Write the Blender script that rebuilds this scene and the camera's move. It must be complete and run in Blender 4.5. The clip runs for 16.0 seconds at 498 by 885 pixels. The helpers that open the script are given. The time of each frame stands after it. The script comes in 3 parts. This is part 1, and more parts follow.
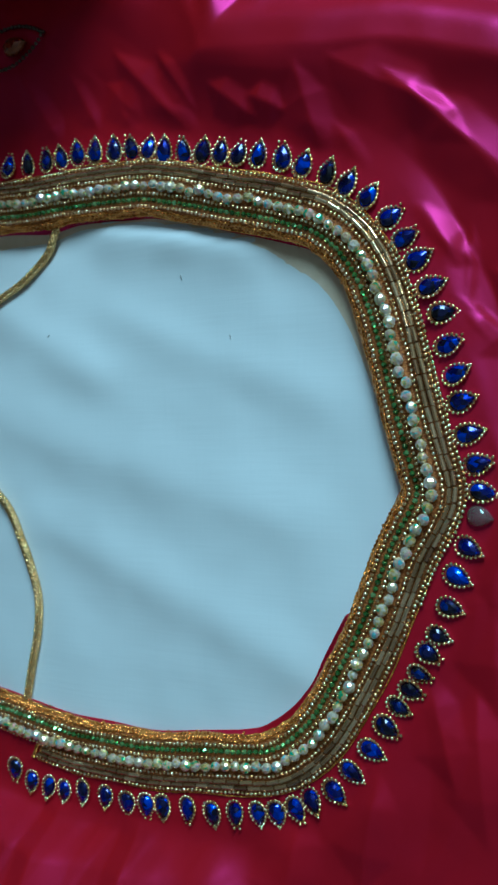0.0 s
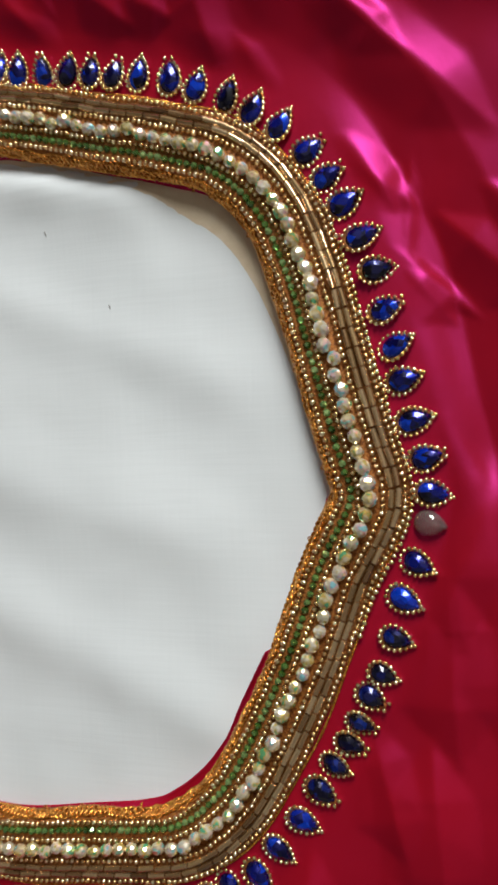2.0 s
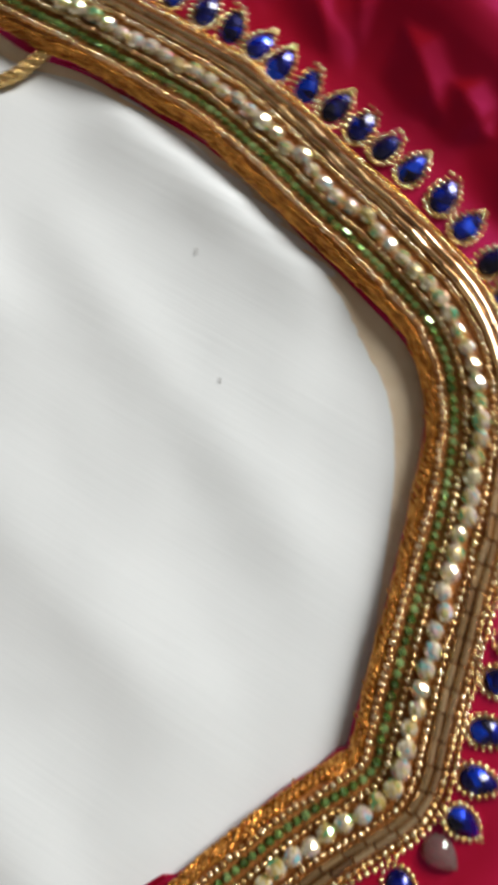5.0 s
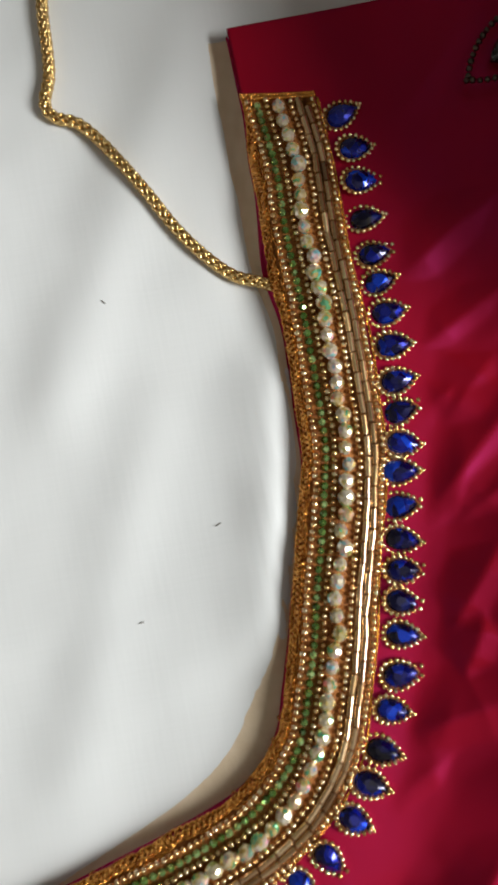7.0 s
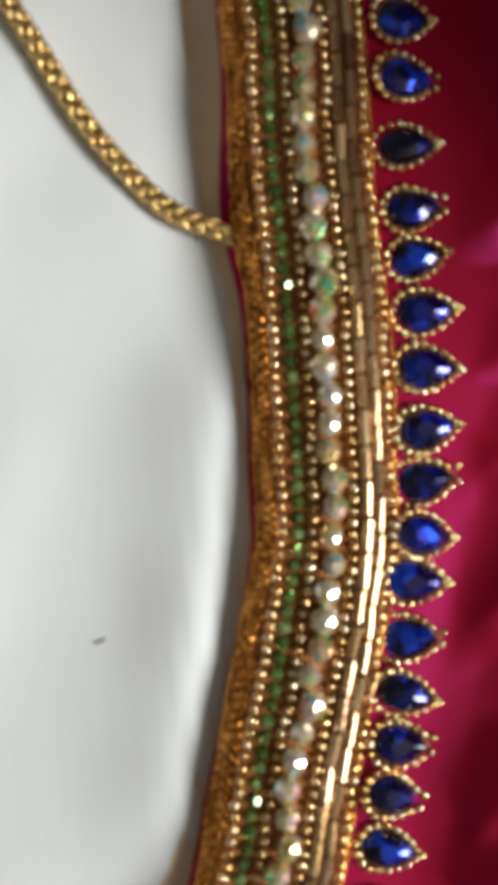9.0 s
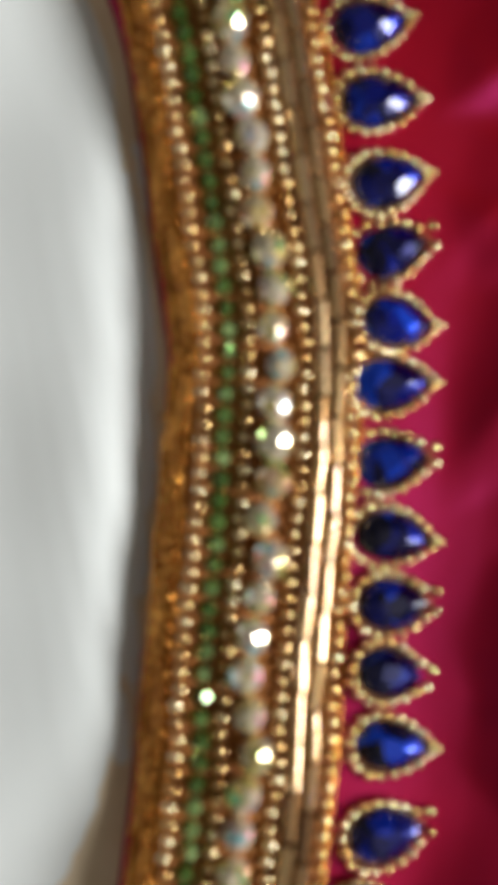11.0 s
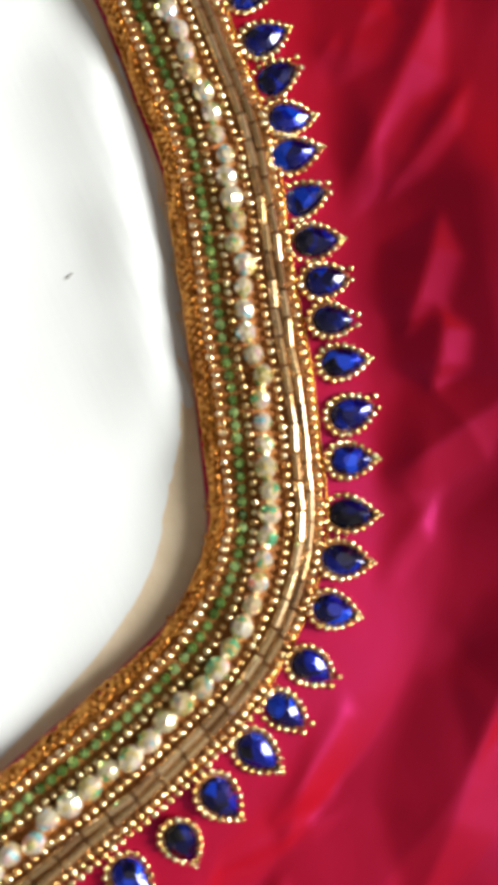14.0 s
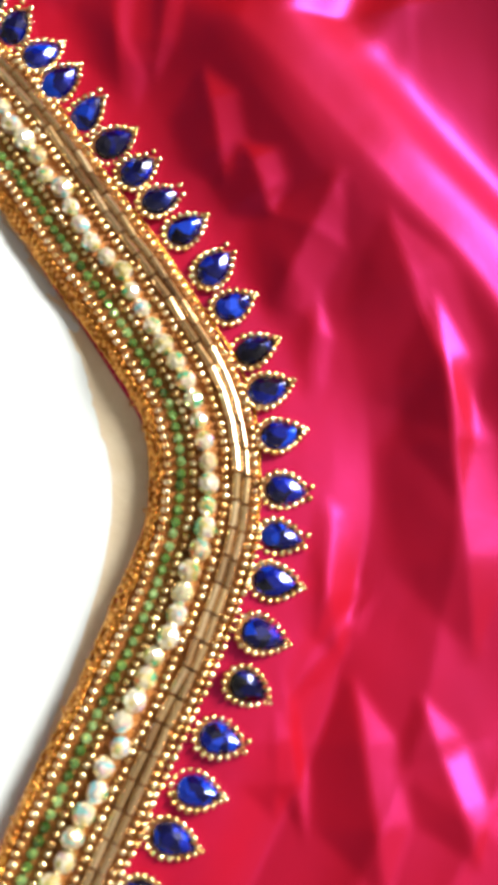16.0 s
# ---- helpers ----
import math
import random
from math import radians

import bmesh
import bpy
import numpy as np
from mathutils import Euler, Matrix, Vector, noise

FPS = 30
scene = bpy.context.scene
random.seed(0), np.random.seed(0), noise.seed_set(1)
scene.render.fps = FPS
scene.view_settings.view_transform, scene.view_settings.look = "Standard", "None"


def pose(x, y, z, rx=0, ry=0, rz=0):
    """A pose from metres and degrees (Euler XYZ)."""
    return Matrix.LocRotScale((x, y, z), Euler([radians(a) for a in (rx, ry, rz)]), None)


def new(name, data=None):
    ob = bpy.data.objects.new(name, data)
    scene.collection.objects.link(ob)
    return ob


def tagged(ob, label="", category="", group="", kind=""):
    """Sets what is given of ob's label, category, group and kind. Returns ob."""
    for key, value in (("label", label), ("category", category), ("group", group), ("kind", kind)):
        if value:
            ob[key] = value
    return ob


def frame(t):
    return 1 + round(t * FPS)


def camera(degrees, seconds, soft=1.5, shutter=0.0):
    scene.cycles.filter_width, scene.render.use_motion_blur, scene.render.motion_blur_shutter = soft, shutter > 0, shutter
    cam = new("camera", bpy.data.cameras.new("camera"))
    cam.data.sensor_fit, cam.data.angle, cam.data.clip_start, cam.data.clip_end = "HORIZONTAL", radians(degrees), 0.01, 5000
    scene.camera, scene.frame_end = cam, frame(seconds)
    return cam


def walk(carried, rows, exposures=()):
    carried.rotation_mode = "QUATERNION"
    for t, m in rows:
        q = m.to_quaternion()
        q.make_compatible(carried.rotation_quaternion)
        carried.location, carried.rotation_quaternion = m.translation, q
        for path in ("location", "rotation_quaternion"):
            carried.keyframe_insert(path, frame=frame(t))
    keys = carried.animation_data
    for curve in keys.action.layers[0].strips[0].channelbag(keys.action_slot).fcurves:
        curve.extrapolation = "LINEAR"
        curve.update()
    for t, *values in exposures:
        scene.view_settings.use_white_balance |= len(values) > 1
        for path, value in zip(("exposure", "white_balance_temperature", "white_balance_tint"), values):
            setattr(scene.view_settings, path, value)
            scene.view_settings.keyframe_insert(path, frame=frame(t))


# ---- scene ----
# ---------------------------------------------------------------- camera
cam = camera(33.12, 16.0, soft=2.4, shutter=0.4)
cam.data.dof.use_dof = True
cam.data.dof.focus_distance, cam.data.dof.aperture_fstop = 0.235, 36.0
PATH = [
    (0, 0.11805, -0.00384, 0.23877, 0.160, 26.552, -0.408),
    (0.5, 0.11705, -0.00480, 0.23292, 0.261, 25.868, -0.433),
    (1, 0.11357, -0.00381, 0.22880, 0.380, 24.965, -0.715),
    (1.5, 0.10861, -0.00330, 0.21880, -0.052, 22.260, -1.293),
    (2, 0.09516, -0.00401, 0.19028, -0.708, 19.270, -2.150),
    (2.5, 0.08865, -0.00591, 0.17065, -1.251, 17.598, -2.951),
    (3, 0.09332, -0.00291, 0.16782, -1.451, 17.492, -3.482),
    (3.5, 0.09155, -0.00341, 0.16599, -1.094, 17.943, -2.963),
    (4, 0.08616, -0.00348, 0.16592, -0.490, 17.404, -1.263),
    (4.5, 0.07227, 0.01376, 0.16426, 2.266, 12.744, 9.860),
    (4.6, 0.06317, 0.01257, 0.16292, 4.741, 10.454, 14.114),
    (4.7, 0.04900, 0.00935, 0.16189, 7.139, 6.141, 18.335),
    (6.8, -0.01927, 0.06099, 0.19435, 6.901, 0.787, 77.351),
    (7, -0.02547, 0.06066, 0.18745, 6.036, 0.119, 78.940),
    (7.5, -0.04231, 0.05569, 0.15753, 4.257, -4.113, 82.218),
    (8, -0.05413, 0.05389, 0.13693, 2.436, -7.252, 84.627),
    (8.2, -0.05389, 0.05690, 0.12860, 1.805, -7.338, 84.793),
    (10.5, -0.04167, 0.05961, 0.09357, 0.113, -11.455, 81.513),
    (11, -0.02973, 0.06439, 0.07993, 1.770, -11.479, 78.927),
    (11.5, -0.02401, 0.06323, 0.06603, 2.817, -15.044, 78.831),
    (12, -0.01381, 0.06308, 0.06495, 2.115, -15.713, 79.119),
    (12.5, -0.00364, 0.06397, 0.08496, 2.045, -8.581, 79.083),
    (13, 0.00663, 0.05391, 0.09212, 1.967, -10.995, 73.278),
    (13.5, 0.01325, 0.05503, 0.12106, 3.646, -8.625, 68.869),
    (14, 0.01223, 0.04955, 0.13450, 4.684, -7.043, 65.740),
    (14.5, 0.01684, 0.04943, 0.13647, 4.791, -6.767, 63.281),
    (15, 0.01984, 0.04410, 0.14218, 4.965, -6.434, 60.982),
    (15.5, 0.03216, 0.04550, 0.13980, 6.402, -5.023, 49.746),
    (16, 0.04073, 0.03874, 0.14175, 9.773, -5.380, 38.686),
]
EXPOSURES = [(0.0, -0.70, 4200, -22), (0.5, -0.63, 5050, -8), (1.0, -0.47, 5700, -2), (1.5, -0.42, 6050, 4), (2.0, -0.2, 6300, 7), (3.0, -0.05, 6500, 10), (6.8, -0.03, 6450, 8), (8.0, -0.06, 6450, 8), (11.5, -0.06, 6450, 6), (12.0, 0.02, 6450, 6), (13.5, 0.52, 6500, 8), (14.5, 0.65, 6500, 6), (15.0, 0.63, 6500, 6), (15.5, 0.56, 6500, 6), (16.0, 1.12, 6500, 5)]
walk(cam, [(t, pose(x, y, z, rx, ry, rz)) for t, x, y, z, rx, ry, rz in PATH], EXPOSURES)

# ---------------------------------------------------------------- world and light
MM = 0.001
sky_world = bpy.data.worlds.new("sky")
scene.world = sky_world
sky_world.use_nodes = True
sky_nodes = sky_world.node_tree.nodes
sky_tex = sky_nodes.new("ShaderNodeTexSky")
sky_tex.sky_type, sky_tex.sun_disc = "NISHITA", False
sky_tex.sun_elevation, sky_tex.sun_rotation = radians(40), radians(160)
sky_nodes["Background"].inputs["Strength"].default_value = 0.1
sky_world.node_tree.links.new(sky_tex.outputs[0], sky_nodes["Background"].inputs["Color"])

WINDOW = Vector((0.62, 1.60, 1.30))      # middle of the window opening
WIN_W, WIN_H = 0.70, 1.20
win_lamp = new("window_daylight", bpy.data.lights.new("window_daylight", "AREA"))
win_lamp.data.shape, win_lamp.data.size, win_lamp.data.size_y = "RECTANGLE", WIN_W, WIN_H
win_lamp.data.energy, win_lamp.data.color = 80.0, (1.0, 0.985, 0.95)
win_lamp.matrix_world = pose(WINDOW.x, WINDOW.y, WINDOW.z, -90, 0, 0)


# ---------------------------------------------------------------- materials
def nodes_of(name):
    m = bpy.data.materials.new(name)
    m.use_nodes = True
    nt = m.node_tree
    return m, nt, nt.nodes["Principled BSDF"]


def noise_node(nt, scale, detail=4.0, stretch=(1, 1, 1), use="Object"):
    co = nt.nodes.new("ShaderNodeTexCoord")
    mp = nt.nodes.new("ShaderNodeMapping")
    mp.inputs["Scale"].default_value = stretch
    nz = nt.nodes.new("ShaderNodeTexNoise")
    nz.inputs["Scale"].default_value, nz.inputs["Detail"].default_value = scale, detail
    nt.links.new(co.outputs[use], mp.inputs["Vector"])
    nt.links.new(mp.outputs["Vector"], nz.inputs["Vector"])
    return nz


def ramp_node(nt, source, stops):
    r = nt.nodes.new("ShaderNodeValToRGB")
    while len(r.color_ramp.elements) < len(stops):
        r.color_ramp.elements.new(0.5)
    for e, (p, c) in zip(r.color_ramp.elements, stops):
        e.position, e.color = p, (*c, 1)
    nt.links.new(source, r.inputs["Fac"])
    return r


def bump_node(nt, source, strength, distance, onto):
    b = nt.nodes.new("ShaderNodeBump")
    b.inputs["Strength"].default_value, b.inputs["Distance"].default_value = strength, distance
    nt.links.new(source, b.inputs["Height"])
    nt.links.new(b.outputs["Normal"], onto.inputs["Normal"])
    return b


def plain(name, low, high, rough, metal=0.0, scale=900.0, bump=0.0, coat=0.0, spec=0.5):
    """A surface whose colour wanders between two tones, with a fine relief."""
    m, nt, p = nodes_of(name)
    nz = noise_node(nt, scale)
    nt.links.new(ramp_node(nt, nz.outputs["Fac"], [(0.3, low), (0.7, high)]).outputs["Color"], p.inputs["Base Color"])
    p.inputs["Roughness"].default_value, p.inputs["Metallic"].default_value = rough, metal
    p.inputs["Coat Weight"].default_value, p.inputs["Coat Roughness"].default_value = coat, 0.04
    p.inputs["Specular IOR Level"].default_value = spec
    if bump:
        bump_node(nt, noise_node(nt, scale * 2.5).outputs["Fac"], bump, 0.0004, p)
    return m


def island_tone(name, tones, rough, metal, coat=0.0, per_object=False, bump=0.0, spec=0.5, clear=1.5):
    """Beads: each one takes its own tone."""
    m, nt, p = nodes_of(name)
    if per_object:
        src = nt.nodes.new("ShaderNodeObjectInfo").outputs["Random"]
    else:
        src = nt.nodes.new("ShaderNodeNewGeometry").outputs["Random Per Island"]
    n = len(tones)
    stops = [(i / max(1, n - 1), c) for i, c in enumerate(tones)]
    nt.links.new(ramp_node(nt, src, stops).outputs["Color"], p.inputs["Base Color"])
    p.inputs["Roughness"].default_value, p.inputs["Metallic"].default_value = rough, metal
    p.inputs["Coat Weight"].default_value, p.inputs["Coat Roughness"].default_value = coat, 0.03
    p.inputs["Coat IOR"].default_value = clear
    p.inputs["Specular IOR Level"].default_value = spec
    if bump:
        bump_node(nt, noise_node(nt, 2500.0).outputs["Fac"], bump, 0.0002, p)
    return m


def satin_material(name, red, lustre, share):
    """Shot silk: red threads one way, and magenta threads across them whose lustre runs along the weave."""
    m, nt, p = nodes_of(name)
    big = noise_node(nt, 30.0, 5.0)
    tone = ramp_node(nt, big.outputs["Fac"], [(0.3, tuple(0.86 * c for c in red)), (0.7, tuple(min(1, 1.12 * c) for c in red))])
    nt.links.new(tone.outputs["Color"], p.inputs["Base Color"])
    p.inputs["Roughness"].default_value = 0.6
    p.inputs["Specular IOR Level"].default_value = 0.05
    tan = nt.nodes.new("ShaderNodeTangent")
    tan.direction_type, tan.uv_map = "UV_MAP", "weave"
    gl = nt.nodes.new("ShaderNodeBsdfAnisotropic")
    gl.inputs["Color"].default_value = (*lustre, 1)
    gl.inputs["Roughness"].default_value = 0.37
    gl.inputs["Anisotropy"].default_value = 0.15
    nt.links.new(tan.outputs[0], gl.inputs["Tangent"])
    mix = nt.nodes.new("ShaderNodeMixShader")
    mix.inputs["Fac"].default_value = share
    nt.links.new(p.outputs[0], mix.inputs[1])
    nt.links.new(gl.outputs[0], mix.inputs[2])
    nt.links.new(mix.outputs[0], nt.nodes["Material Output"].inputs["Surface"])
    soft_creases = noise_node(nt, 70.0, 5.0)
    weave = noise_node(nt, 2600.0, 2.0, (1, 0.25, 1))
    add = nt.nodes.new("ShaderNodeMath")
    add.operation = "MULTIPLY_ADD"
    add.inputs[1].default_value = 0.04
    nt.links.new(weave.outputs["Fac"], add.inputs[0])
    nt.links.new(soft_creases.outputs["Fac"], add.inputs[2])
    b = bump_node(nt, add.outputs[0], 0.06, 0.003, p)
    nt.links.new(b.outputs["Normal"], gl.inputs["Normal"])
    return m


def weave_map(ob):
    """Threads run along the x and y of the cloth; the map's u follows x."""
    me = ob.data
    uv = me.uv_layers.new(name="weave")
    co = np.empty(len(me.vertices) * 3)
    me.vertices.foreach_get("co", co)
    ids = np.empty(len(me.loops), int)
    me.loops.foreach_get("vertex_index", ids)
    xyz = co.reshape(-1, 3)[ids]
    uv.data.foreach_set("uv", np.column_stack([xyz[:, 0], xyz[:, 1]]).ravel() * 4.0)


def crystal_material(name):
    """Cut glass with a rainbow coating: champagne and white, with patches of other hues that differ from bead to bead."""
    m, nt, p = nodes_of(name)
    rnd = nt.nodes.new("ShaderNodeObjectInfo").outputs["Random"]
    shift = nt.nodes.new("ShaderNodeMath")
    shift.operation = "MULTIPLY"
    shift.inputs[1].default_value = 60.0
    nt.links.new(rnd, shift.inputs[0])
    patch = noise_node(nt, 460.0, 1.0)
    patch.noise_dimensions = "4D"
    nt.links.new(shift.outputs[0], patch.inputs["W"])
    hues = ramp_node(nt, patch.outputs["Fac"], [(0.35, (0.20, 0.72, 0.42)), (0.40, (0.95, 0.70, 0.20)), (0.45, (0.96, 0.84, 0.52)), (0.51, (1.0, 0.96, 0.84)), (0.57, (0.95, 0.85, 0.60)), (0.62, (1.0, 0.66, 0.76)), (0.67, (0.42, 0.88, 0.96))])
    tone = ramp_node(nt, rnd, [(0.0, (0.78, 0.66, 0.40)), (0.35, (1, 1, 1)), (0.7, (0.92, 0.88, 0.78)), (1.0, (0.78, 0.78, 0.62))])
    mix = nt.nodes.new("ShaderNodeMix")
    mix.data_type, mix.blend_type = "RGBA", "MULTIPLY"
    mix.inputs["Factor"].default_value = 1.0
    nt.links.new(hues.outputs["Color"], mix.inputs["A"])
    nt.links.new(tone.outputs["Color"], mix.inputs["B"])
    nt.links.new(mix.outputs["Result"], p.inputs["Base Color"])
    p.inputs["Roughness"].default_value, p.inputs["Metallic"].default_value = 0.12, 0.56
    p.inputs["Coat Weight"].default_value, p.inputs["Coat Roughness"].default_value = 1.0, 0.04
    p.inputs["Coat IOR"].default_value = 2.1
    return m


def cotton_material(name):
    m, nt, p = nodes_of(name)
    big = noise_node(nt, 9.0, 5.0)
    nt.links.new(ramp_node(nt, big.outputs["Fac"], [(0.3, (0.735, 0.765, 0.78)), (0.7, (0.80, 0.83, 0.845))]).outputs["Color"], p.inputs["Base Color"])
    p.inputs["Roughness"].default_value = 0.75
    p.inputs["Specular IOR Level"].default_value = 0.2
    a, b = noise_node(nt, 700.0, 2.0, (1, 0.06, 1)), noise_node(nt, 700.0, 2.0, (0.06, 1, 1))
    add = nt.nodes.new("ShaderNodeMath")
    nt.links.new(a.outputs["Fac"], add.inputs[0])
    nt.links.new(b.outputs["Fac"], add.inputs[1])
    bump_node(nt, add.outputs[0], 0.09, 0.0004, p)
    return m


def sapphire_material(name, deep=1.0):
    """Blue cut glass: foil reflections painted as random patches, near black to bright blue."""
    m, nt, p = nodes_of(name)
    rnd = nt.nodes.new("ShaderNodeObjectInfo").outputs["Random"]
    co = nt.nodes.new("ShaderNodeTexCoord")
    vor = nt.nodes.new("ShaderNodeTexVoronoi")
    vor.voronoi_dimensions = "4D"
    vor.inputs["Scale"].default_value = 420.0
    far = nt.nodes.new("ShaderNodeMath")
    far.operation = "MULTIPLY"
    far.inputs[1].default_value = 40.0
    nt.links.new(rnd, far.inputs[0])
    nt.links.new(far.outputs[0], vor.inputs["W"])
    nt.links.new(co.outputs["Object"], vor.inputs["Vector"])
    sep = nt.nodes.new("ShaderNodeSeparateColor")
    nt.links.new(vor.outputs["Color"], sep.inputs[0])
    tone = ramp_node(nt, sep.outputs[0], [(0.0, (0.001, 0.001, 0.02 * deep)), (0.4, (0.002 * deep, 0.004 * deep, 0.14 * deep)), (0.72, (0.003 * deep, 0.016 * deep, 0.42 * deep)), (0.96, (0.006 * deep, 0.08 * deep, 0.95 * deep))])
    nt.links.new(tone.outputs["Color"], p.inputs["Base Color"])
    p.inputs["Roughness"].default_value, p.inputs["Metallic"].default_value = 0.25, 0.55
    p.inputs["Coat Weight"].default_value, p.inputs["Coat Roughness"].default_value = 1.0, 0.03
    p.inputs["Coat IOR"].default_value = 1.45
    return m


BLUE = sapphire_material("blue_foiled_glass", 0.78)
# darker copy of the blue glass: foil without reflected light, put into the colour
UNLIT_BLUE = sapphire_material("unlit_foiled_glass", 0.22)
SATIN = satin_material("pink_satin", (0.33, 0.003, 0.008), (0.62, 0.05, 0.35), 0.175)
COTTON = cotton_material("white_cotton")
GOLD = island_tone("gold_seed_beads", [(0.70, 0.41, 0.16), (0.92, 0.63, 0.31), (1.0, 0.84, 0.55), (0.80, 0.51, 0.23)], 0.13, 0.95)
GOLD_ONE = island_tone("gold_seed_bead", [(0.70, 0.41, 0.16), (0.92, 0.63, 0.31), (1.0, 0.84, 0.55), (0.80, 0.51, 0.23)], 0.13, 0.95, per_object=True)
BUGLE = island_tone("bronze_bugle_glass", [(0.27, 0.13, 0.045), (0.74, 0.48, 0.22), (0.40, 0.21, 0.08), (0.90, 0.64, 0.36), (0.56, 0.32, 0.14)], 0.24, 0.85, 1.0, per_object=True, clear=1.9)
GREEN = island_tone("green_glass", [(0.05, 0.11, 0.02), (0.14, 0.27, 0.055), (0.42, 0.62, 0.24), (0.08, 0.18, 0.03), (0.22, 0.40, 0.10)], 0.10, 0.6, 1.0, per_object=True, clear=1.7)
CRYSTAL = crystal_material("rainbow_crystal")
ZARI = plain("gold_zari_thread", (0.36, 0.11, 0.014), (0.95, 0.46, 0.09), 0.24, 0.8, 700.0, 0.3)
CORD = plain("gold_cord_thread", (0.50, 0.30, 0.08), (1.0, 0.74, 0.34), 0.25, 0.95, 1500.0, 0.3)
GROUND_THREAD = plain("orange_gold_couching", (0.16, 0.036, 0.007), (0.52, 0.20, 0.035), 0.45, 0.35, 1800.0, 0.6)
CLEAR_STONE = plain("bare_glass_stone", (0.30, 0.19, 0.18), (0.62, 0.50, 0.49), 0.08, 0.0, 160.0, 0.0, 1.0)
CLEAR_STONE.node_tree.nodes["Principled BSDF"].inputs["Transmission Weight"].default_value = 0.75
AMBER = plain("amber_glass", (0.16, 0.03, 0.005), (0.34, 0.09, 0.01), 0.15, 0.5, 600.0, 0.0, 1.0)
BLACK_STONE = plain("black_glass", (0.004, 0.006, 0.008), (0.01, 0.014, 0.016), 0.12, 0.2, 600.0, 0.0, 1.0)
# silver beads whose colour is darkened for the deep shade at the shoulder
SHADED_BEAD = plain("shaded_silver_beads", (0.07, 0.055, 0.045), (0.16, 0.14, 0.11), 0.3, 0.9, 900.0)
LINT = plain("grey_lint", (0.22, 0.21, 0.20), (0.38, 0.37, 0.35), 0.9)
# beige that paints the warm shade beside the neckline's edge
SHADE_TAN = plain("beige_shade", (0.74, 0.60, 0.42), (0.80, 0.67, 0.50), 0.85, 0.0, 260.0, 0.3)
WALL = plain("cream_wall_paint", (0.24, 0.225, 0.20), (0.29, 0.27, 0.24), 0.8, 0, 6.0, 0.1)
BOARD = plain("brown_floor", (0.16, 0.10, 0.06), (0.24, 0.16, 0.10), 0.6, 0, 12.0, 0.1)


# ---------------------------------------------------------------- mesh helpers
def mesh_object(name, verts, faces, material, parent=None, smooth=True, label=""):
    me = bpy.data.meshes.new(name)
    me.from_pydata([tuple(v) for v in verts], [], [tuple(f) for f in faces])
    me.materials.append(material)
    if smooth:
        me.polygons.foreach_set("use_smooth", [True] * len(me.polygons))
    me.update()
    ob = new(name, me)
    if parent is not None:
        ob.parent = parent
    if label:
        ob["label"] = label
    return ob


def box(name, lo, hi, material, parent=None):
    (a, b, c), (d, e, f) = lo, hi
    v = [(a, b, c), (d, b, c), (d, e, c), (a, e, c), (a, b, f), (d, b, f), (d, e, f), (a, e, f)]
    q = [(0, 3, 2, 1), (4, 5, 6, 7), (0, 1, 5, 4), (1, 2, 6, 5), (2, 3, 7, 6), (3, 0, 4, 7)]
    return mesh_object(name, v, q, material, parent, False)


class Heap:
    """Gathers many small shapes into one mesh."""

    def __init__(self):
        self.v, self.f = [], []

    def add(self, verts, faces):
        n = len(self.v)
        self.v.extend(verts)
        self.f.extend([tuple(i + n for i in q) for q in faces])

    def out(self, name, material, parent=None, smooth=True, label=""):
        return mesh_object(name, self.v, self.f, material, parent, smooth, label)


def bead_shape(r, long, sides=10, rings=5):
    """A rounded bead, its axis along x."""
    v, f = [], []
    for k in range(rings):
        a = math.pi * (k + 0.5) / rings
        x, q = -long * 0.5 * math.cos(a), r * math.sin(a) ** 0.75
        v += [(x, q * math.cos(2 * math.pi * j / sides), q * math.sin(2 * math.pi * j / sides)) for j in range(sides)]
    for k in range(rings - 1):
        f += [(k * sides + j, k * sides + (j + 1) % sides, (k + 1) * sides + (j + 1) % sides, (k + 1) * sides + j) for j in range(sides)]
    f.append(tuple(range(sides))[::-1])
    f.append(tuple((rings - 1) * sides + j for j in range(sides)))
    return v, f


def placed(verts, m):
    return [m @ Vector(v) for v in verts]


def tube(heap, path, radius, sides=6):
    """A round strand along a list of points."""
    p = np.array(path, float)
    t = np.gradient(p, axis=0)
    t /= np.linalg.norm(t, axis=1)[:, None] + 1e-12
    up = np.tile((0.0, 0.0, 1.0), (len(p), 1))
    a = np.cross(up, t)
    a /= np.linalg.norm(a, axis=1)[:, None] + 1e-9
    b = np.cross(t, a)
    ang = 2 * np.pi * np.arange(sides) / sides
    ring = p[:, None] + radius * (a[:, None] * np.cos(ang)[None, :, None] + b[:, None] * np.sin(ang)[None, :, None])
    v = [tuple(q) for q in ring.reshape(-1, 3)]
    f = [(i * sides + j, i * sides + (j + 1) % sides, (i + 1) * sides + (j + 1) % sides, (i + 1) * sides + j) for i in range(len(p) - 1) for j in range(sides)]
    f += [tuple(range(sides))[::-1], tuple((len(p) - 1) * sides + j for j in range(sides))]
    heap.add(v, f)


